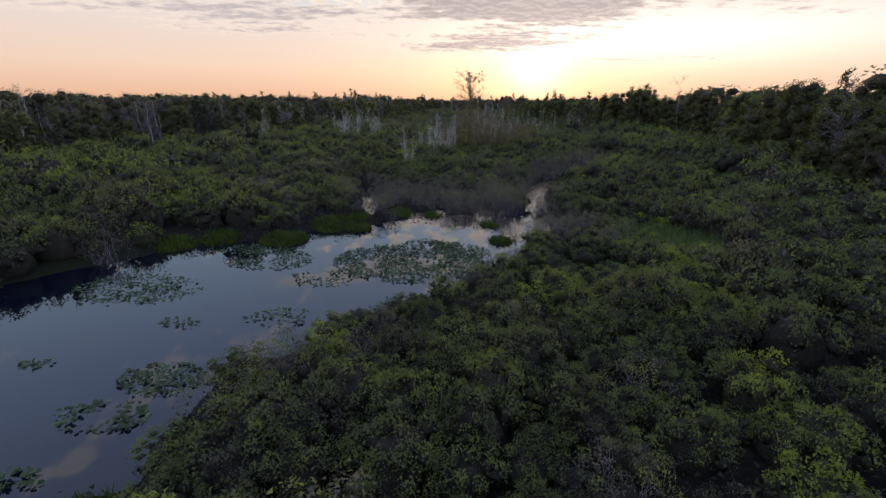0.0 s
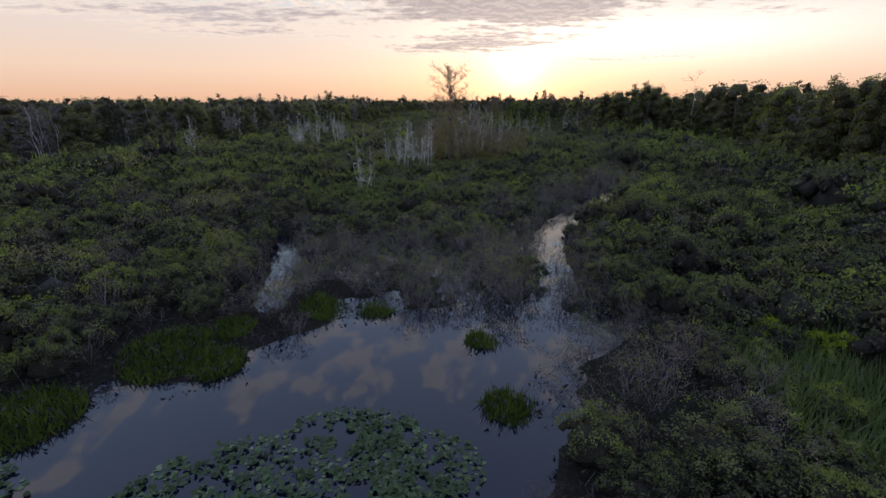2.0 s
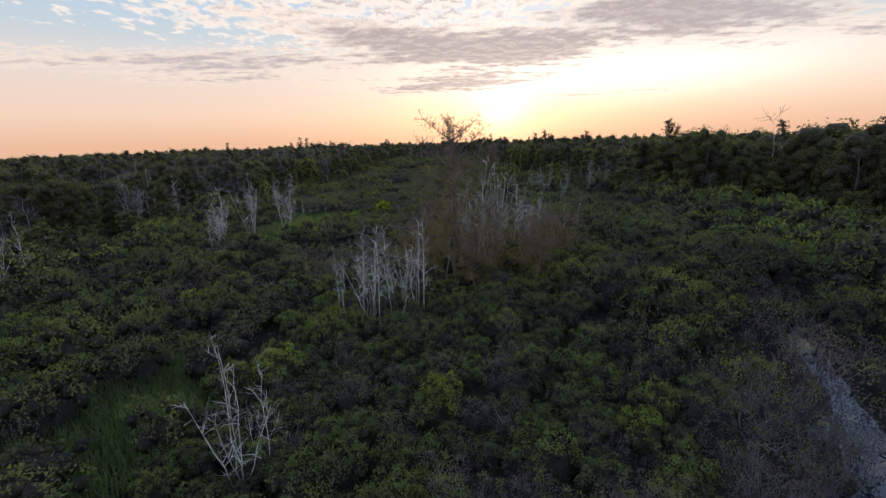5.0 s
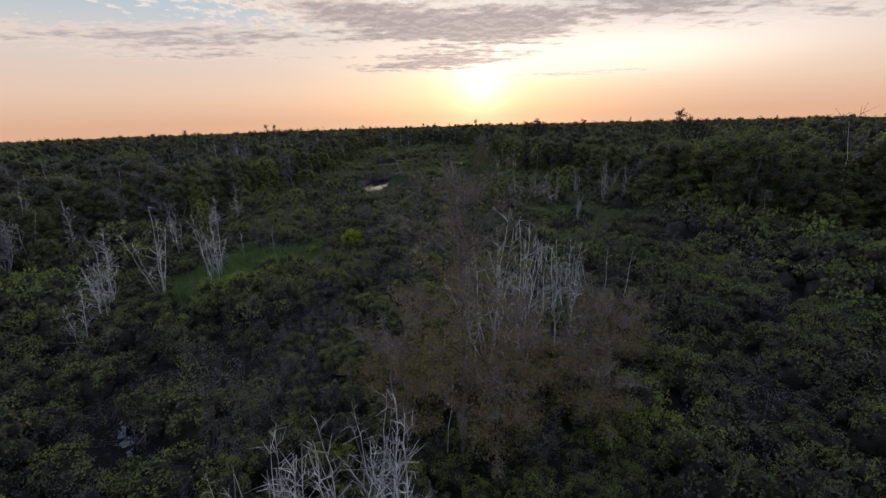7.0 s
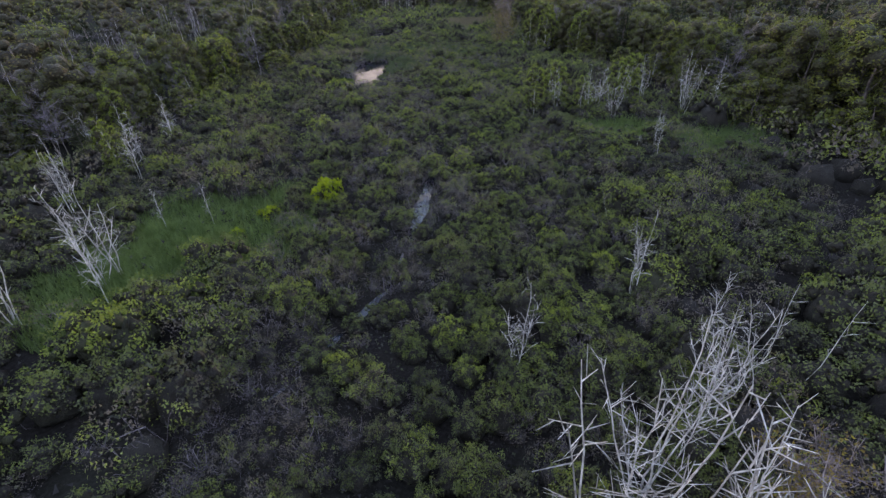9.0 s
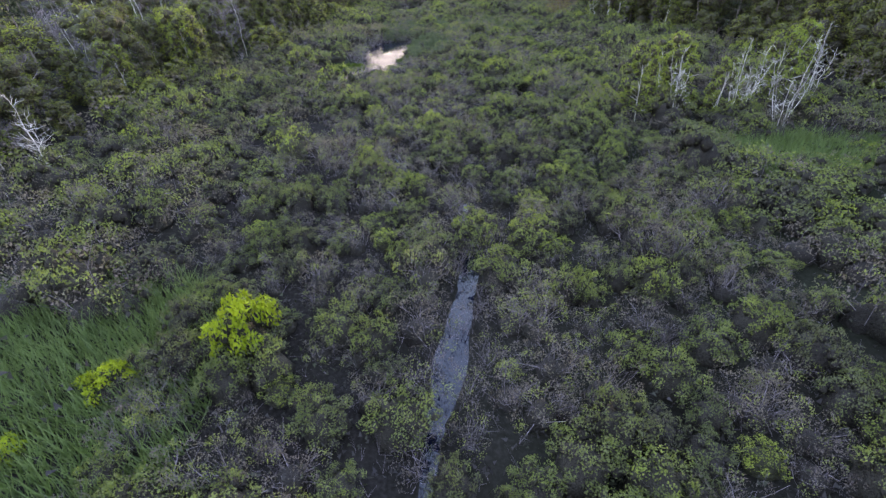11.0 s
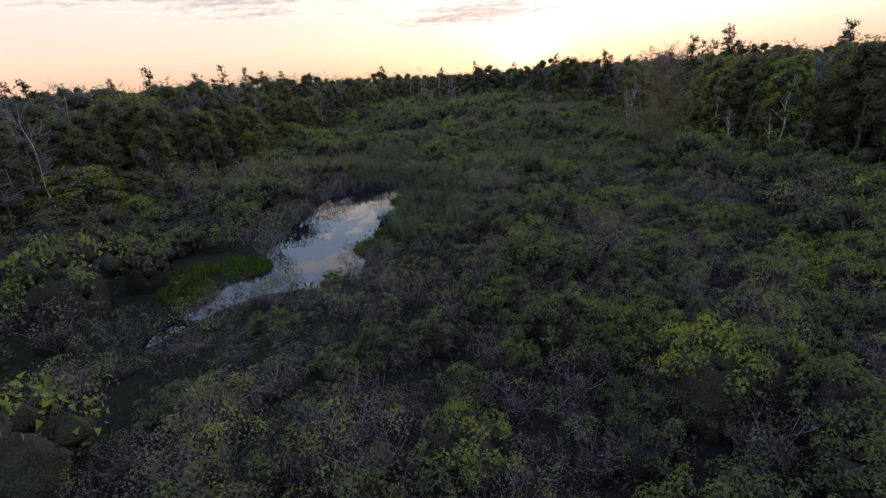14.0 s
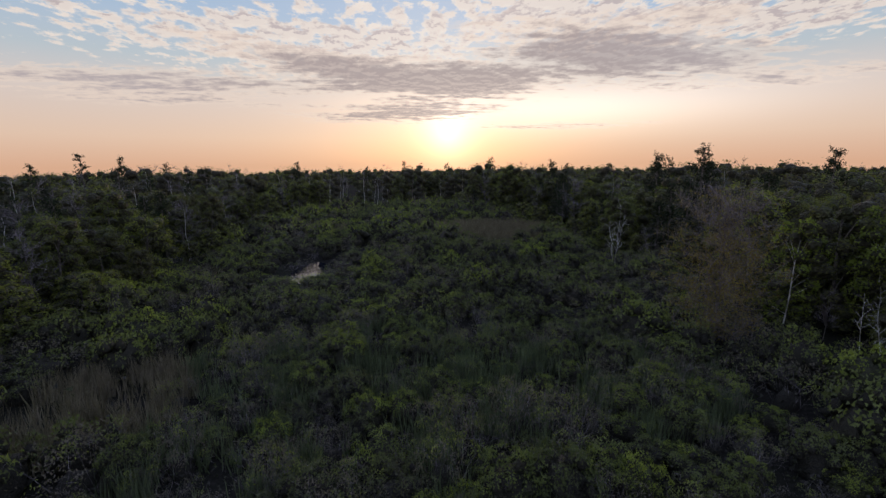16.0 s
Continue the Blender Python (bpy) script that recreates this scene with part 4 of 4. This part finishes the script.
def plant_forest():
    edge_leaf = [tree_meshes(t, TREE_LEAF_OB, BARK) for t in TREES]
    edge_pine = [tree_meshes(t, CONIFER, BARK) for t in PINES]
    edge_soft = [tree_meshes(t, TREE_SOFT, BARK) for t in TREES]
    edge_haze = [tree_meshes(t, TWIG, BIRCH if i == 0 else BARK) for i, t in enumerate(HAZE)]
    # wood's edge, tree by tree
    n = 0
    for table, sign in ((LEFT_EDGE, -1), (RIGHT_EDGE, 1)):
        for row in range(4):
            y = 10.0 + row * 1.3
            while y < 223:
                x = float(side(table, y)) + sign * (0.6 + row * 2.8 + rng.uniform(-1.2, 1.2))
                full = float(forest_height(x, y))
                hgt = full * (rng.uniform(0.26, 0.48) if row == 0 else rng.uniform(0.58, 0.92))
                turn = rng.uniform(0, 6.28)
                u = rng.random()
                if u < (0.30 if sign < 0 else 0.16):
                    single_tree(edge_haze[n % 4], "bare_tree", "grey leafless young tree with a haze of fine twigs", "tree", "bare trees of the wood's edge", x, y, hgt * 0.98, rng.uniform(0.9, 1.2), turn)
                elif u < (0.75 if row == 0 else 0.42):
                    single_tree(edge_soft[n % 6], "tree", "soft yellow-green leafy tree at the wood's edge", "tree", "light trees of the wood's edge", x, y, hgt * 0.95, rng.uniform(1.0, 1.35) * (1.35 if row == 0 else 1.0), turn)
                elif u < (0.80 if row == 0 else 0.52):
                    single_tree(edge_pine[n % 4], "conifer", "dark green conifer at the wood's edge", "tree", "trees of the wood's edge", x, y, hgt * 1.1, 1.0, turn)
                else:
                    single_tree(edge_leaf[n % 6], "tree", "dark leafy tree at the wood's edge", "tree", "trees of the wood's edge", x, y, hgt, rng.uniform(0.95, 1.3), turn)
                n += 1
                y += rng.uniform(3.2, 5.4) * (0.8 if y > 100 else 1.0)
    # named trees that stand out
    for x, y, h, kind in ((55.6, 144.8, 10.9, 1), (58.7, 146.8, 9.6, 1), (60.9, 91.9, 10.2, 0), (18.5, 209.7, 9.2, 0), (34.3, 182.6, 9.7, 1), (32.4, 188.6, 9.0, 1), (37.1, 185.0, 8.4, 1), (47.9, 232.3, 8.2, 1), (24.7, 206.5, 8.4, 1), (46.4, 177.9, 9.2, 1), (-15.5, 219.4, 6.6, 0), (-181.3, 252.8, 6.9, 1), (67.4, 105.1, 9.6, 0), (72.9, 98.8, 9.4, 1), (37.8, 48.2, 7.6, 1), (44.0, 62.2, 8.0, 1), (40.8, 54.7, 7.2, 0)):
        if kind:
            single_tree(edge_pine[n % 4], "conifer", "tall ragged conifer above the tree line", "tree", "tall trees", x, y, h * 1.12, 1.0, n * 1.3)
        else:
            single_tree(edge_leaf[n % 6], "tree", "broad dark leafy tree above the tree line", "tree", "tall trees", x, y, h, 1.2, n * 1.3)
        n += 1
    # pale young birches in leaf
    light = [tree_meshes(t, TREE_LIGHT, BIRCH) for t in LIGHT_TREES]
    for x, y, h in ((10.9, 110.6, 4.2), (13.6, 111.2, 4.4), (15.3, 109.6, 3.6), (19.6, 111.6, 4.4), (13.2, 113.4, 3.8), (22, 114, 4.6), (24, 141, 6.0), (20.4, 147.6, 6.2), (22.6, 152.6, 6.2), (19.2, 154.5, 5.4), (-21, 157, 4.4), (-20.5, 161, 4.0), (-23.8, 152, 4.6), (-27, 118, 4.6), (-26, 126, 4.8), (-28, 106, 4.4), (-24, 98, 4.0)):
        if -22 < x < 0:
            single_tree(edge_soft[n % 6], "tree", "low yellow-green leafy tree at the wood's edge", "tree", "light trees of the wood's edge", x, y, h * 0.8, 1.5, n * 1.7)
            n += 1
            continue
        single_tree(light[n % 3], "birch", "young birch with thin yellow-green spring leaves", "tree", "young birches", x, y, h * 1.15, 1.0, n * 1.7)
        n += 1
    # the wood behind
    g, pines, birches = Geo(), Geo(), Geo()
    for step, kinds, x0, x1, y0, y1, near, far in ((5.3, TREES_FAR, -110, 110, 0, 250, 8.0, 45.0), (11.5, TREES_DISTANT, -330, 330, 30, 480, 45.0, 1e9)):
        p = scatter(x0, x1, y0, y1, step)
        ins = np.maximum(np.maximum(side(LEFT_EDGE, p[:, 1]) - p[:, 0], p[:, 0] - side(RIGHT_EDGE, p[:, 1])), np.where(p[:, 1] > 222, p[:, 1] - 220, -99))
        p = p[(ins > near) & (ins <= far) & (np.abs(p[:, 0]) < p[:, 1] * 1.05 + 30)]
        h = forest_height(p[:, 0], p[:, 1]) * rng.uniform(0.70, 1.08, len(p))
        at = np.stack([p[:, 0], p[:, 1], land(p[:, 0], p[:, 1])], 1)
        turn = rng.uniform(0, 6.28, len(p))
        tone = rng.uniform(0.0, 0.9, len(p))
        pick = rng.integers(0, 999, len(p))
        u = rng.random(len(p))
        pine = u < (0.10 if step < 6 else 0.03)
        birch = (u > np.where(p[:, 0] < 10, 0.50, 0.82)) & (step < 6)
        for i in range(5):
            if i < len(kinds):
                w = (pick % len(kinds) == i) & ~pine & ~birch
                spread(g, kinds[i], at[w], h[w] * rng.uniform(1.0, 1.5, w.sum()), turn[w], tone[w], h[w])
            if i < 3:
                w = (pick % 3 == i) & pine
                spread(pines, PINES_FAR[i], at[w], h[w], turn[w], tone[w], h[w] * 1.1)
            if i < 4:
                w = (pick % 4 == i) & birch
                spread(birches, BIRCHES_FAR[i], at[w], h[w], turn[w], tone[w], h[w] * 0.95)
    tagged(new("woodland", g.mesh("woodland", [TREE_LEAF, BARK, CORE_SHADE_TREE])), "dark spring woodland reaching back to the horizon", "woodland", kind="stuff")
    tagged(new("conifers", pines.mesh("conifers", [CONIFER, BARK])), "dark conifers scattered through the woodland", "woodland", kind="stuff")
    tagged(new("bare_birches", birches.mesh("bare_birches", [TWIG, BIRCH])), "leafless birches with pale stems standing in the woodland", "woodland", kind="stuff")


plant_forest()

# dead white birches: x, y, height, kind
DEAD = [(-5.1, 45.0, 3.6, 3), (-4.5, 45.6, 3.0, 2), (-5.2, 46.1, 1.9, 4), (-4.9, 57.5, 3.2, 1), (-3.1, 56.8, 4.2, 3), (-2.1, 57.2, 3.8, 2), (-1.4, 55.1, 2.6, 4), (-0.8, 58.8, 4.0, 1),
    (1.0, 62.6, 2.8, 4), (-3.8, 58.4, 3.6, 2), (-1.4, 60.3, 3.4, 3), (-21.0, 77.3, 3.6, 3), (-19.2, 80.3, 5.2, 3), (-18.8, 71.8, 3.0, 0), (-20.0, 75.4, 4.4, 1),
    (-15.4, 81.2, 4.2, 2), (-16.5, 84.0, 4.3, 1), (-13.7, 89.2, 2.3, 2), (-16.4, 88.8, 2.2, 2), (-23.4, 91.1, 3.6, 1), (-22.5, 97.3, 4.2, 0), (-22.6, 103.5, 4.6, 0),
    (-35.0, 88.2, 5.5, 3), (-35.5, 85.9, 4.8, 3), (-33.0, 91.1, 4.6, 2), (-28.7, 62.4, 4.4, 1), (-30.5, 66.4, 4.2, 2), (3.4, 68.6, 6.4, 3), (4.2, 69.9, 5.4, 2),
    (5.4, 68.5, 4.8, 1), (5.6, 71.2, 5.2, 3), (7.0, 72.0, 4.2, 2), (8.4, 73.2, 4.0, 1), (9.4, 74.2, 3.8, 3), (10.5, 73.7, 3.2, 5), (11.2, 74.8, 3.2, 4), (12.4, 76.0, 3.0, 5),
    (10.1, 76.4, 3.4, 2), (2.4, 67.4, 4.4, 1), (12.7, 109.5, 4.2, 1), (14.6, 109.1, 3.8, 5), (17.1, 109.6, 4.0, 0), (18.0, 107.5, 4.6, 3), (16.2, 98.0, 1.8, 4),
    (17.8, 97.3, 2.9, 2), (10.2, 86.8, 1.9, 5), (9.2, 80.7, 3.4, 1), (9.9, 81.6, 3.0, 4), (25.4, 108.6, 4.8, 3), (27.6, 107.1, 5.0, 2), (26.8, 111.4, 5.2, 3),
    (22.7, 112.5, 4.6, 1), (30.2, 67.3, 1.9, 5), (17.0, 147.6, 3.2, 4), (18.0, 149.4, 3.4, 4), (18.8, 145.8, 3.2, 4), (15.7, 145.3, 1.3, 5), (20.0, 150.3, 3.2, 4),
    (17.7, 170.7, 5.0, 1), (-21.3, 77.9, 4.2, 0), (-20.2, 75.0, 3.4, 0), (-16.9, 83.2, 4.4, 3), (-25.1, 93.4, 3.8, 1), (-24.0, 100.7, 4.0, 1), (-36.4, 87.2, 5.2, 3), (-24.3, 82.5, 4.0, 2), (-30.3, 104.5, 4.6, 3),
    (13.0, 74.7, 3.2, 5), (-2.6, 56.2, 4.2, 2), (-1.9, 58.4, 4.0, 3), (-0.3, 57.6, 4.2, 2), (-3.6, 57.6, 4.0, 1), (19.0, 100.4, 3.0, 1), (16.0, 109.2, 4.6, 3), (2.9, 76.2, 3.4, 1), (4.7, 67.4, 6.0, 3), (7.3, 69.3, 4.6, 0)]


def plant_dead():
    sets = []
    for template in BIRCHES:
        v, f, m, t = template
        sets.append([None, mesh_from("stems", v, f, [BIRCH], None, t)])
    for x, y, h, kind in DEAD:
        label = "slender bleached dead birch pole with broken twigs" if kind > 3 else "bleached white dead birch clump with bare branches"
        single_tree(sets[kind], "dead_birch", label, "dead tree", "dead birches in the marsh", x, y, h * (1.3 if y < 95 else 1.1), 0.95 + 0.1 * (kind == 0), x * 2.1 + y, trunk="trunk", tilt=0.25 * math.sin(x * 3 + y) if kind > 3 else 0.0)


plant_dead()


def marsh_tree(x, y, tall, limbs, reach0, label, low=0.15, per=220, n=26):
    """A half-bare tree: trunk, limbs with fine twigs, and sparse young leaves."""
    ob = new("marsh_tree")
    ob.location = (x, y, 0.1)
    tagged(ob, label, "tree", "half-bare trees of the marsh")
    g = Geo()
    p = stem_path((0, 0, -0.1), (0.15, 0.1, tall * 0.97), 0.007 * tall, 12)
    tube(g, p, 0.0125 * tall, 0.015, 0, 7)
    part("trunk", g.mesh("trunk", [BARK]), ob, "straight dark grey trunk")
    for i in range(limbs):
        z = tall * low + tall * (0.93 - low) * ((i + 0.5) / limbs) ** 0.9
        reach = reach0 * math.sin(min(1.0, (z / tall * 0.74 + 0.14)) * math.pi) ** 0.6 * rng.uniform(0.55, 1.05)
        a = i * 2.4 + rng.uniform(-0.4, 0.4)
        limb = Geo()
        tip = np.array([math.cos(a) * reach, math.sin(a) * reach, z + (0.25 + 0.5 * z / tall) * rng.uniform(0.6, 1.1) * reach])
        q = stem_path((0.1 * z / tall, 0, z), tip, 0.09, 6)
        tube(limb, q, 0.003 * tall, 0.006, 0, 4)
        t = rng.uniform(0.6, 4.9, n)
        k = t.astype(int)
        s = q[k] * (1 - (t - k))[:, None] + q[k + 1] * (t - k)[:, None]
        e = s + unit(rng.normal(size=(n, 3)) + unit(tip) * 0.5 + [0, 0, 0.4]) * rng.uniform(0.3, 0.85, (n, 1))
        fat = 1.0 + 0.35 * (z > 0.7 * tall)
        ribbons(limb, s, e, 0.008 * fat, 0.003 * fat, 1)
        for _ in range(6):
            u = rng.uniform(0.2, 1, (n, 1))
            s2 = s * (1 - u) + e * u
            ribbons(limb, s2, s2 + unit(rng.normal(size=(n, 3)) + [0, 0, 0.4]) * rng.uniform(0.15, 0.5, (n, 1)), 0.0045 * fat, 0.0018 * fat, 1)
        bough = part("limb", limb.mesh("limb", [BARK, PALE_TWIG]), ob)
        u = rng.uniform(0.35, 1, (per, 1))
        w = rng.integers(0, n, per)
        at = s[w] * (1 - u) + e[w] * u + rng.normal(0, 0.12, (per, 3))
        at = at[rng.random(per) < np.interp(z / tall, (0.3, 0.55, 0.66, 0.75), (0.95, 0.75, 0.5, 0.25))]
        spray = Geo()
        leaves(spray, at, rng.normal(0, 1, at.shape), 0.085, 0, False, rng.uniform(0, 1, len(at)), 0.7)
        if len(at):
            part("leaves", spray.mesh("leaves", [RUST_LEAF]), bough, "sparse small young brown and yellow leaves")


marsh_tree(1.6, 62.5, 11.0, 42, 2.8, "tall thin tree with bare twigs and sparse young brown leaves")
marsh_tree(13.9, 153.0, 7.6, 52, 3.1, "broad brown half-bare tree at the wood's edge", 0.04, 260, 30)
for x, y, tall in ((3.9, 63.4, 5.6), (-0.6, 63.2, 5.0), (4.6, 65.8, 5.2), (0.0, 66.6, 5.4), (2.7, 61.6, 4.2), (6.4, 64.6, 4.0), (8.6, 66.4, 4.2), (10.3, 67.9, 3.9), (9.2, 70.2, 3.6), (-1.8, 66.2, 3.6), (7.0, 62.8, 3.4)):
    marsh_tree(x, y, tall, 13, 1.9, "half-bare sapling with brown young leaves beside the tall tree", 0.1, 260, 20)

# ---- grass, reeds and water plants ----


def blades(g, at, tall, width, tone, lean=0.25, mat=0):
    n = len(at)
    a = rng.uniform(0, 6.283, n)
    side_v = np.stack([np.cos(a), np.sin(a), 0 * a], 1) * np.broadcast_to(width, (n,))[:, None]
    top = at + np.stack([rng.normal(0, lean, n), rng.normal(0, lean, n), np.ones(n)], 1) * np.broadcast_to(tall, (n,))[:, None]
    v = np.stack([at - side_v, at + side_v, top], 1)
    g.add(v, np.arange(n)[:, None] * 3 + [0, 1, 2], mat, np.repeat(np.broadcast_to(tone, (n,)), 3))


def ring_points(cx, cy, rx, ry, n):
    a, r = rng.uniform(0, 6.283, n), np.sqrt(rng.random(n))
    return np.stack([cx + np.cos(a) * r * rx, cy + np.sin(a) * r * ry], 1)


def on_ground(p, dz=0.0):
    return np.stack([p[:, 0], p[:, 1], np.maximum(height(p[:, 0], p[:, 1]), -0.2) + dz], 1)


def plant_grass():
    g = Geo()
    for cx, cy, rx, ry in GRASSLAND:
        n = int(620 * rx * ry)
        p = ring_points(cx, cy, rx * 1.25, ry * 1.25, n)
        p = p[shore(p[:, 0], p[:, 1]) > 0.1]
        blades(g, on_ground(p), rng.uniform(0.35, 0.95, len(p)), 0.024, np.clip(0.5 + 0.3 * wobble(p[:, 0], p[:, 1], 1.5) + rng.normal(0, 0.12, len(p)), 0, 1), 0.3)
    tagged(new("marsh_grass", g.mesh("marsh_grass", [GRASS])), "soft grey-green marsh grass in open patches", "grass", kind="stuff")
    green, dry = Geo(), Geo()
    for cx, cy, rx, ry, tan in REEDS:
        n = int((50 if cy < 165 else 55) * rx * ry)
        c = ring_points(cx, cy, rx * 1.15, ry * 1.15, n)
        c = c[shore(c[:, 0], c[:, 1]) > 0.1]
        c = c[(wobble(c[:, 0], c[:, 1], 1.6, 3.0) > -0.05 + 0.2 * (tan == 0)) | (rng.random(len(c)) < 0.12)]
        p = np.repeat(c, 11, 0) + rng.normal(0, 0.12, (len(c) * 11, 2))
        blades(dry if tan else green, on_ground(p), rng.uniform(0.7, 1.25, len(p)) * (1 + 0.4 * (cy > 165)), 0.024 if cy < 165 else 0.045, np.clip(np.repeat(rng.normal(0.5, 0.25, len(c)), 11) + rng.normal(0, 0.1, len(p)), 0, 1), 0.16)
    tagged(new("cattails", green.mesh("cattails", [REED])), "upright blue-green cattail leaves beside the pond", "reeds", kind="stuff")
    tagged(new("dry_reeds", dry.mesh("dry_reeds", [STRAW])), "pale tan dry reeds left from last year", "reeds", kind="stuff")
    for hx, hy, r in HUMMOCKS:
        t = Geo()
        n = int(900 * r * r) + 200
        p = ring_points(hx, hy, r * 1.05, r * 1.05, n)
        p = p[height(p[:, 0], p[:, 1]) > -0.12]
        if len(p) < 10:
            continue
        blades(t, on_ground(p, -0.02) , rng.uniform(0.12, 0.32, len(p)), 0.024, rng.random(len(p)), 0.45)
        tagged(new("grass_tussock", t.mesh("grass_tussock", [BRIGHT_GRASS])), "low bright green grass tussock standing in the pond", "grass", "pond tussocks")


plant_grass()

# lily pads: place, radii, count
LILIES = [(-0.8, 16.1, 3.9, 2.7, 900), (1.6, 17.7, 1.5, 1.2, 130), (0.0, 18.9, 1.6, 0.7, 130), (-7.8, 15.8, 2.1, 1.5, 150), (-4.5, 13.6, 1.5, 0.9, 40), (-11.7, 11.8, 2.6, 1.5, 190),
    (-9.4, 17.1, 2.4, 0.8, 90), (-4.8, 9.8, 1.5, 0.7, 36), (-6.7, 5.9, 1.3, 0.8, 90), (-7.1, 4.3, 1.2, 0.6, 60), (-8.2, 9.1, 0.9, 0.3, 16), (-10.8, 6.3, 0.6, 0.3, 10),
    (-7.4, 2.3, 0.7, 0.3, 14)]


def pad_mesh(raised):
    """A heart-shaped leaf with a cleft, its rim a little curled."""
    n = 9
    a = np.linspace(0.25, 2 * np.pi - 0.25, n)
    r = 0.5 * (1 + 0.10 * np.cos(a))
    rim = np.stack([-np.cos(a) * r * 1.1, np.sin(a) * r, (0.10 * np.abs(np.sin(a)) if raised else 0.015 + 0 * a)], 1)
    v = np.concatenate([[[0, 0, 0.0 if raised else 0.01]], rim])
    i = np.arange(1, n)
    return v, np.stack([i * 0, i, i + 1], 1)


def plant_lilies():
    flat, raised = pad_mesh(False), pad_mesh(True)
    meshes = [mesh_from("lily_pad", *flat, [PAD], None, np.full(len(flat[0]), t)) for t in (0.35, 0.6, 0.85)] + [mesh_from("lily_pad", *raised, [PAD], None, np.full(len(raised[0]), t)) for t in (0.1, 0.3, 0.5)]
    rest, made = Geo(), 0
    for cx, cy, rx, ry, n in LILIES:
        p = ring_points(cx, cy, rx, ry, int(n * 3.6))
        lump = wobble(p[:, 0], p[:, 1], 2.3, 6.0) + 0.6 * wobble(p[:, 0], p[:, 1], 5.0, 2.0)
        p = p[(shore(p[:, 0], p[:, 1]) < -0.1) & (lump > -0.45)]
        for x, y in p:
            up = rng.random() < 0.58
            size, turn, z = rng.uniform(0.07, 0.135), rng.uniform(0, 6.283), rng.uniform(0.02, 0.10) if up else 0.008 + 0.006 * rng.random()
            e = Euler((rng.normal(0, 0.35), rng.normal(0, 0.35), turn)) if up else Euler((0, 0, turn))
            m = Matrix.LocRotScale(Vector((x, y, z)), e, (size, size, size))
            if n == 900 and made < 290:
                made += 1
                ob = new("lily_pad", meshes[int(rng.integers(0, 3)) + 3 * up])
                ob.matrix_world = m
                tagged(ob, "dark green lily leaf raised above the water" if up else "pale green lily pad floating flat on the pond", "lily pad", "lily pads of the pond")
            else:
                v, f = raised if up else flat
                w = v @ np.array(m.to_3x3()).T + np.array(m.translation)
                rest.add(w, f, 0, rng.uniform(0.0, 0.45) if up else rng.uniform(0.3, 1.0))
    tagged(new("lily_pads", rest.mesh("lily_pads", [PAD])), "scattered floating lily pads on the dark pond", "lily pads", kind="stuff")


plant_lilies()


def plant_yellow_shrub():
    template = shrub(16, 70, 0.10, 9)
    v, f, m, t = template
    leaf, stem = mesh_from("foliage", v, f[m != 1], [YELLOW, CORE_SHADE], m[m != 1] // 2, t), mesh_from("stems", v, f[m == 1], [TWIG], None, t)
    for x, y, r, tall in ((-6.8, 91.0, 1.0, 1.9), (-10.3, 89.6, 0.7, 0.9), (-11.7, 87.7, 0.4, 0.6), (12.3, 22.9, 0.7, 0.8), (13.8, 21.9, 0.8, 0.8)):
        ob = new("yellow_shrub")
        ob.matrix_world = Matrix.LocRotScale(Vector((x, y, 0.2)), Euler((0, 0, x)), (r, r, tall))
        tagged(ob, "bright yellow-green leafy bush among darker shrubs", "shrub", "bright bushes")
        part("foliage", leaf, ob)
        part("stem", stem, ob)


plant_yellow_shrub()

# from units of the plan to metres
for ob in list(scene.objects):
    if ob.parent is None and ob.type in ("MESH", "EMPTY"):
        ob.matrix_world = Matrix.Scale(K, 4) @ ob.matrix_basis
